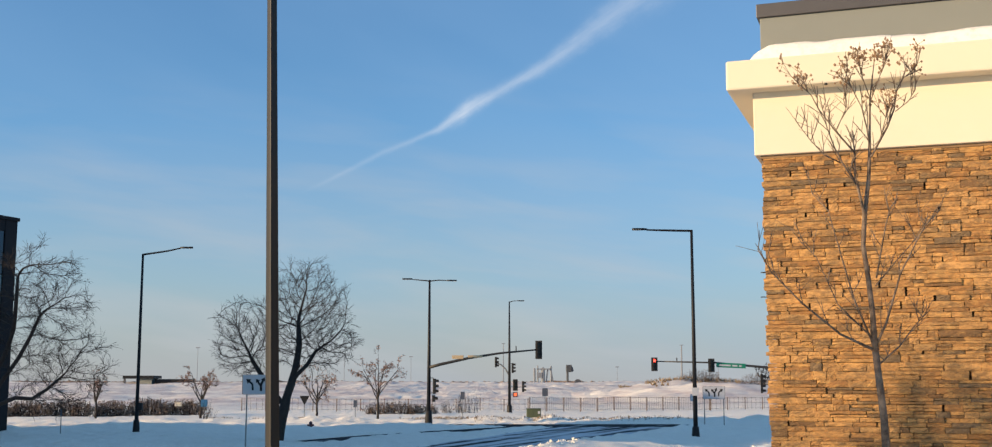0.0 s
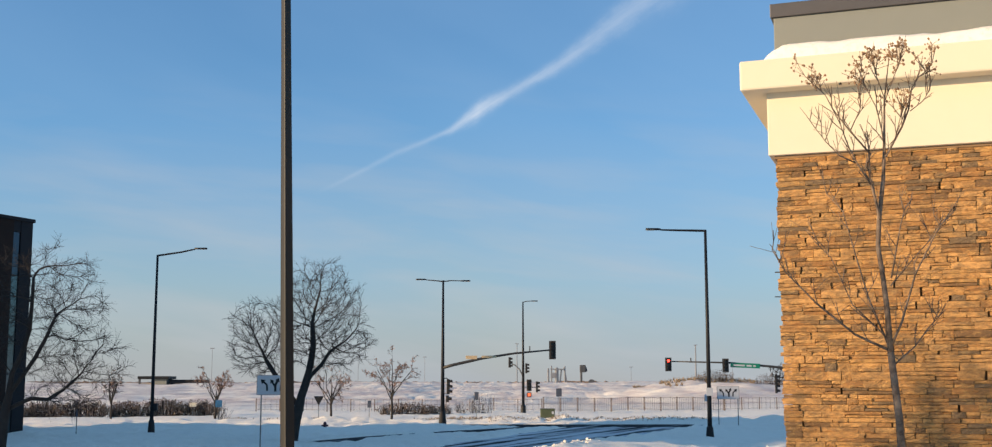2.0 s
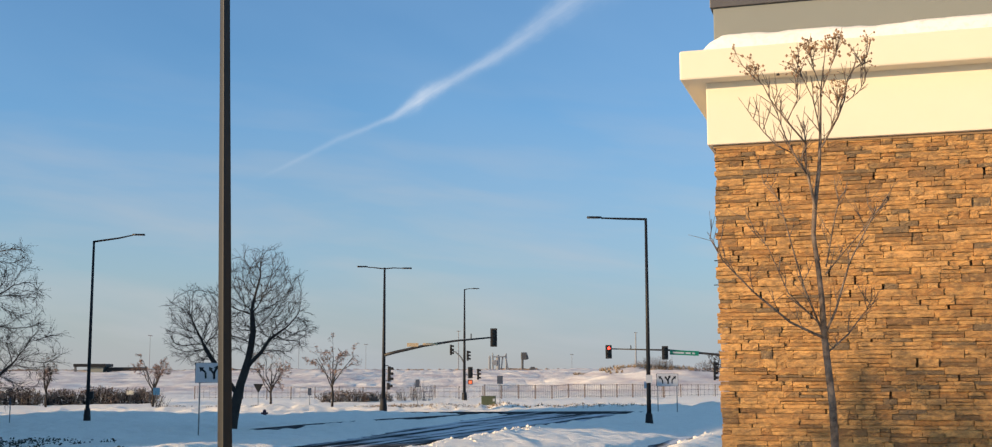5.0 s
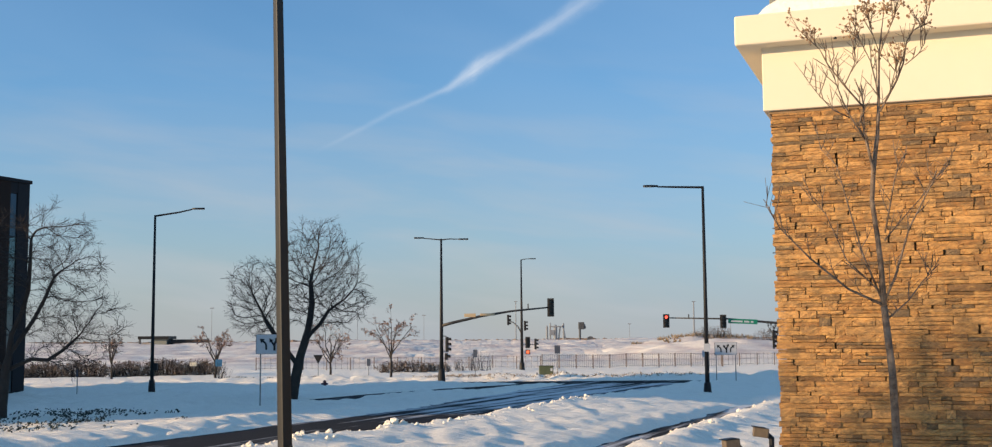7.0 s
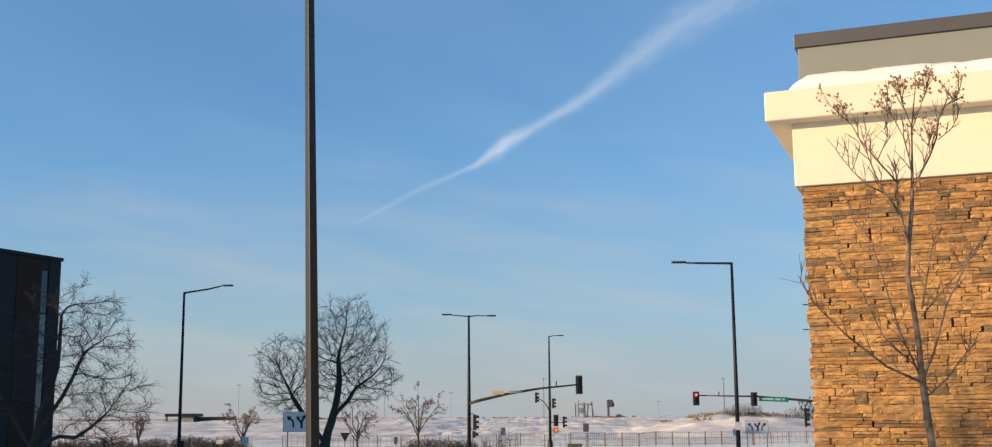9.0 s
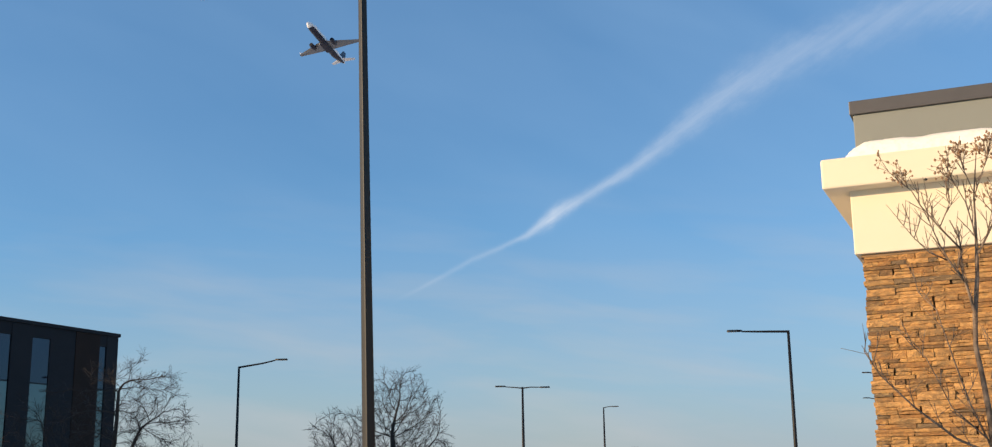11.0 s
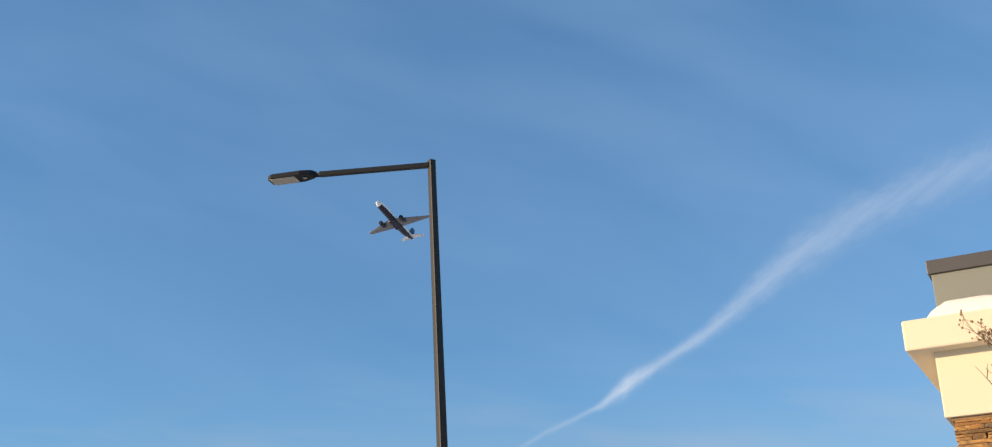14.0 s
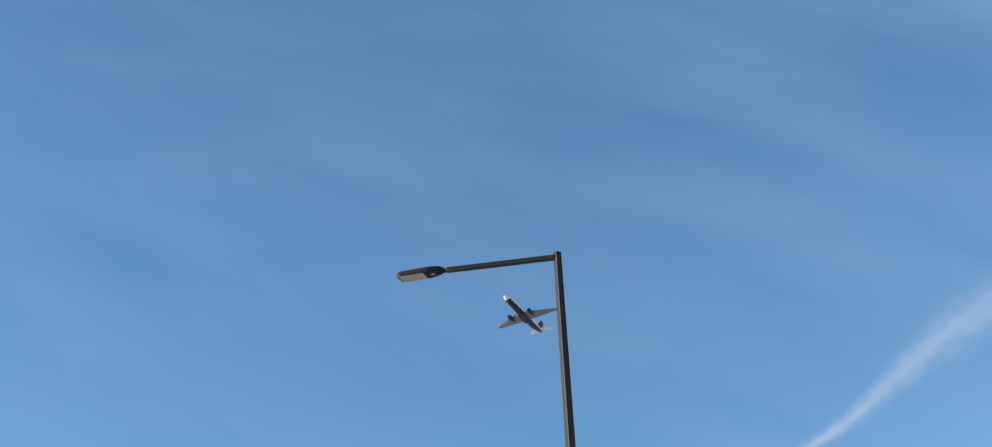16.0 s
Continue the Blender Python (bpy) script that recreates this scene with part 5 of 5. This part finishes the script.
for x, y, h, r in ((3.7, 600, 19.5, 0.28), (92, 600, 18.8, 0.45), (-128, 520, 15, 0.12), (-96, 520, 14, 0.12), (-70, 560, 12, 0.12), (-42, 600, 13, 0.12), (110, 600, 10, 0.13), (60, 600, 8, 0.12)):
    ms = thing("mast", (x, y, 2.4), "thin distant light mast on the field", "mast", "distant masts")
    part("pole", Shape().tube([(0, 0, -1), (0, 0, h)], [r, r * 0.6], 6), FARGREY, ms)
    part("lamp_bar", Shape().box((-0.9, -0.2, h - 0.2), (0.9, 0.2, h + 0.15), 0.05), FARGREY, ms)
# low dark woods on the rim of the field
rim = Shape()
rng = random.Random(90)
for _ in range(3200):
    x = rng.uniform(-330, 330)
    y = rng.uniform(640, 700)
    h = 0.25 + 0.9 * max(0, math.sin(x * 0.045) + 0.5 * math.sin(x * 0.17 + 2)) * rng.random() ** 1.5
    rim.tube([(x - 1.5, y, 1.0), (x + rng.gauss(0, 0.8), y, 2.1 + h * 0.7), (x + rng.gauss(0, 1.2), y, 2.2 + h)], [2.0, rng.uniform(0.8, 1.8), 0.2], 5, caps=False)
tagged(part("far_woods", rim, BRUSH), "low line of distant winter brush", "woods", kind="stuff")


# ---------------------------------------------------------------- airliner
def airliner():
    ahead_v = Vector((-0.284, -0.925, 0.239)).normalized()
    right_v = Vector((1.025, -0.288, 0.107))
    right_v = (right_v - ahead_v * right_v.dot(ahead_v)).normalized()
    up_v = right_v.cross(ahead_v) * -1
    if up_v.z < 0:
        up_v = -up_v
    ob = new("airplane")
    ob.matrix_world = Matrix(((right_v.x, ahead_v.x, up_v.x, -125.9), (right_v.y, ahead_v.y, up_v.y, 560.0), (right_v.z, ahead_v.z, up_v.z, 222.3), (0, 0, 0, 1)))
    tagged(ob, "white twin-engine airliner with navy belly climbing", "airplane")
    body, belly = Shape(), Shape()
    stations = [(19.5, 0.15, -0.4), (18.8, 0.9, -0.3), (17.0, 1.6, -0.1), (14.0, 1.95, 0), (0.0, 1.98, 0), (-9.0, 1.95, 0), (-14.0, 1.4, 0.45), (-18.0, 0.7, 0.95), (-19.8, 0.2, 1.2)]
    n = 20
    for y, r, z in stations:
        body.v += [(r * math.cos(6.2832 * j / n), y, z + r * math.sin(6.2832 * j / n)) for j in range(n)]
    for i in range(len(stations) - 1):
        body.f += [(i * n + j, i * n + (j + 1) % n, (i + 1) * n + (j + 1) % n, (i + 1) * n + j) for j in range(n)]
    part("fuselage", body, PLANE_WHITE, ob, smooth=True)
    m = 9
    inner = stations[2:-1]
    for y, r, z in inner:
        belly.v += [((r + 0.05) * math.cos(math.radians(205 + 130 * j / (m - 1))), y, z + (r + 0.05) * math.sin(math.radians(205 + 130 * j / (m - 1)))) for j in range(m)]
    for i in range(len(inner) - 1):
        belly.f += [(i * m + j, i * m + j + 1, (i + 1) * m + j + 1, (i + 1) * m + j) for j in range(m - 1)]
    part("belly", belly, PLANE_NAVY, ob, "navy painted belly", smooth=True)
    part("wing_box", Shape().box((-2.0, -4.5, -2.2), (2.0, 4.0, -0.9), 0.5), PLANE_NAVY, ob)

    def vane(name, pts, thick, mat):
        """A lifting surface: root and tip chords, thinning outwards."""
        (x0, a0, b0, z0), (x1, a1, b1, z1) = pts
        s = Shape()
        for x, a, b, z, t in ((x0, a0, b0, z0, thick), (x1, a1, b1, z1, thick * 0.35)):
            c = a - b
            s.v += [(x, a, z), (x, a - 0.25 * c, z + t), (x, a - 0.6 * c, z + t * 0.8), (x, b, z), (x, a - 0.6 * c, z - t * 0.6), (x, a - 0.25 * c, z - t * 0.8)]
        s.f = [(j, (j + 1) % 6, 6 + (j + 1) % 6, 6 + j) for j in range(6)] + [tuple(range(5, -1, -1)), tuple(range(6, 12))]
        return part(name, s, mat, ob)

    for d in (-1, 1):
        wing = vane("wing", ((d * 1.7, 4.2, -3.6, -1.2), (d * 17.2, -3.4, -5.2, 0.6)), 0.45, PLANE_GREY)
        part("winglet", Shape().box((d * 17.2 - 0.08, -5.6, 0.55), (d * 17.2 + 0.08, -3.9, 2.6), 0.04), PLANE_WHITE, wing)
        vane("tailplane", ((d * 0.5, -14.8, -18.2, 1.2), (d * 6.4, -17.8, -19.4, 1.7)), 0.22, PLANE_WHITE)
        eng = part("engine", Shape().tube([(d * 5.7, 5.4, -2.2), (d * 5.7, 4.6, -2.2), (d * 5.7, 2.4, -2.2), (d * 5.7, 0.4, -2.1)], [0.95, 1.12, 1.1, 0.65], 14), PLANE_NAVY, ob, smooth=True)
        part("intake", Shape().tube([(d * 5.7, 5.35, -2.2), (d * 5.7, 5.45, -2.2)], 0.8, 14), BLACK, eng)
        part("pylon", Shape().box((d * 5.7 - 0.15, -0.5, -1.4), (d * 5.7 + 0.15, 3.6, -0.7), 0.05), PLANE_GREY, eng)
    fin = Shape().join([(-0.15, -13.2, 2.0), (0.15, -13.2, 2.0), (0.15, -19.4, 2.0), (-0.15, -19.4, 2.0), (-0.07, -17.6, 7.6), (0.07, -17.6, 7.6), (0.07, -20.2, 7.6), (-0.07, -20.2, 7.6)],
                       [(0, 1, 5, 4), (1, 2, 6, 5), (2, 3, 7, 6), (3, 0, 4, 7), (4, 5, 6, 7), (3, 2, 1, 0)])
    part("fin", fin, PLANE_NAVY, ob)


airliner()


# ---------------------------------------------------------------- ledge stones, last
def stone_kinds():
    """A dozen split-faced blocks of unit size, front towards -y."""
    rng = np.random.RandomState(12)
    kinds = []
    for k in range(12):
        s = Shape()
        nx, nz = 6, 4
        for j in range(nz):
            for i in range(nx):
                ed = 0.035 if i in (0, nx - 1) or j in (0, nz - 1) else 0.0
                s.v.append((i / (nx - 1) + (0.03 * rng.randn() if 0 < i < nx - 1 else 0.012 * rng.randn()), ed + 0.075 * rng.rand() ** 1.5, j / (nz - 1) + (0.045 * rng.randn() if 0 < j < nz - 1 else 0.03 * rng.randn())))
        s.f = [(j * nx + i, j * nx + i + 1, (j + 1) * nx + i + 1, (j + 1) * nx + i) for j in range(nz - 1) for i in range(nx - 1)]
        rimv = [0, nx - 1, nz * nx - 1, (nz - 1) * nx]
        b = len(s.v)
        s.v += [(0, 1, 0), (1, 1, 0), (1, 1, 1), (0, 1, 1)]
        s.f += [tuple(reversed(range(0, nx))) + (b, b + 1), tuple(range((nz - 1) * nx, nz * nx)) + (b + 2, b + 3),
                tuple(j * nx for j in range(nz)) + (b + 3, b), tuple(j * nx + nx - 1 for j in reversed(range(nz))) + (b + 1, b + 2)]
        kinds.append(s)
    return kinds


KINDS = stone_kinds()
KIND_MESHES = [s.mesh("stone", STONE) for s in KINDS]
wall_ob = [c for c in stone_house.children if c.name.startswith("wall")][0]
rest = Shape()
rng = random.Random(33)
z, count = -0.3, 0
while z < 4.54:
    h = min(rng.choice((0.046, 0.056, 0.066, 0.078, 0.090, 0.105)), 4.545 - z)
    if h < 0.02:
        break
    x = -0.045 + rng.uniform(-0.012, 0.03)
    while x < 5.2:
        length = rng.uniform(0.10, 0.29) if rng.random() < 0.75 else rng.uniform(0.29, 0.52)
        rows = [(z, h)]
        if h > 0.075 and rng.random() < 0.5:
            cut = h * rng.uniform(0.4, 0.6)
            rows = [(z, cut), (z + cut, h - cut)]
        for zz, hh in rows:
            k = rng.randrange(12)
            depth = rng.uniform(0.118, 0.150)
            lo, size = (x, 0.13 - depth, zz), (length - rng.uniform(0.003, 0.009), depth, hh - rng.uniform(0.003, 0.008))
            if 1.75 < zz < 3.6 and x < 2.3 and count < 300:
                ob = new("stone", KIND_MESHES[k])
                ob.parent = wall_ob
                ob.location, ob.scale = lo, size
                count += 1
            else:
                rest.join([(lo[0] + v[0] * size[0], lo[1] + v[1] * size[1], lo[2] + v[2] * size[2]) for v in KINDS[k].v], KINDS[k].f)
        x += length + (rng.uniform(0.012, 0.026) if rng.random() < 0.05 else 0.0)
    z += h
tagged(part("stonework", rest, STONE, wall_ob, "tan and brown split ledge stones"), kind="stuff")
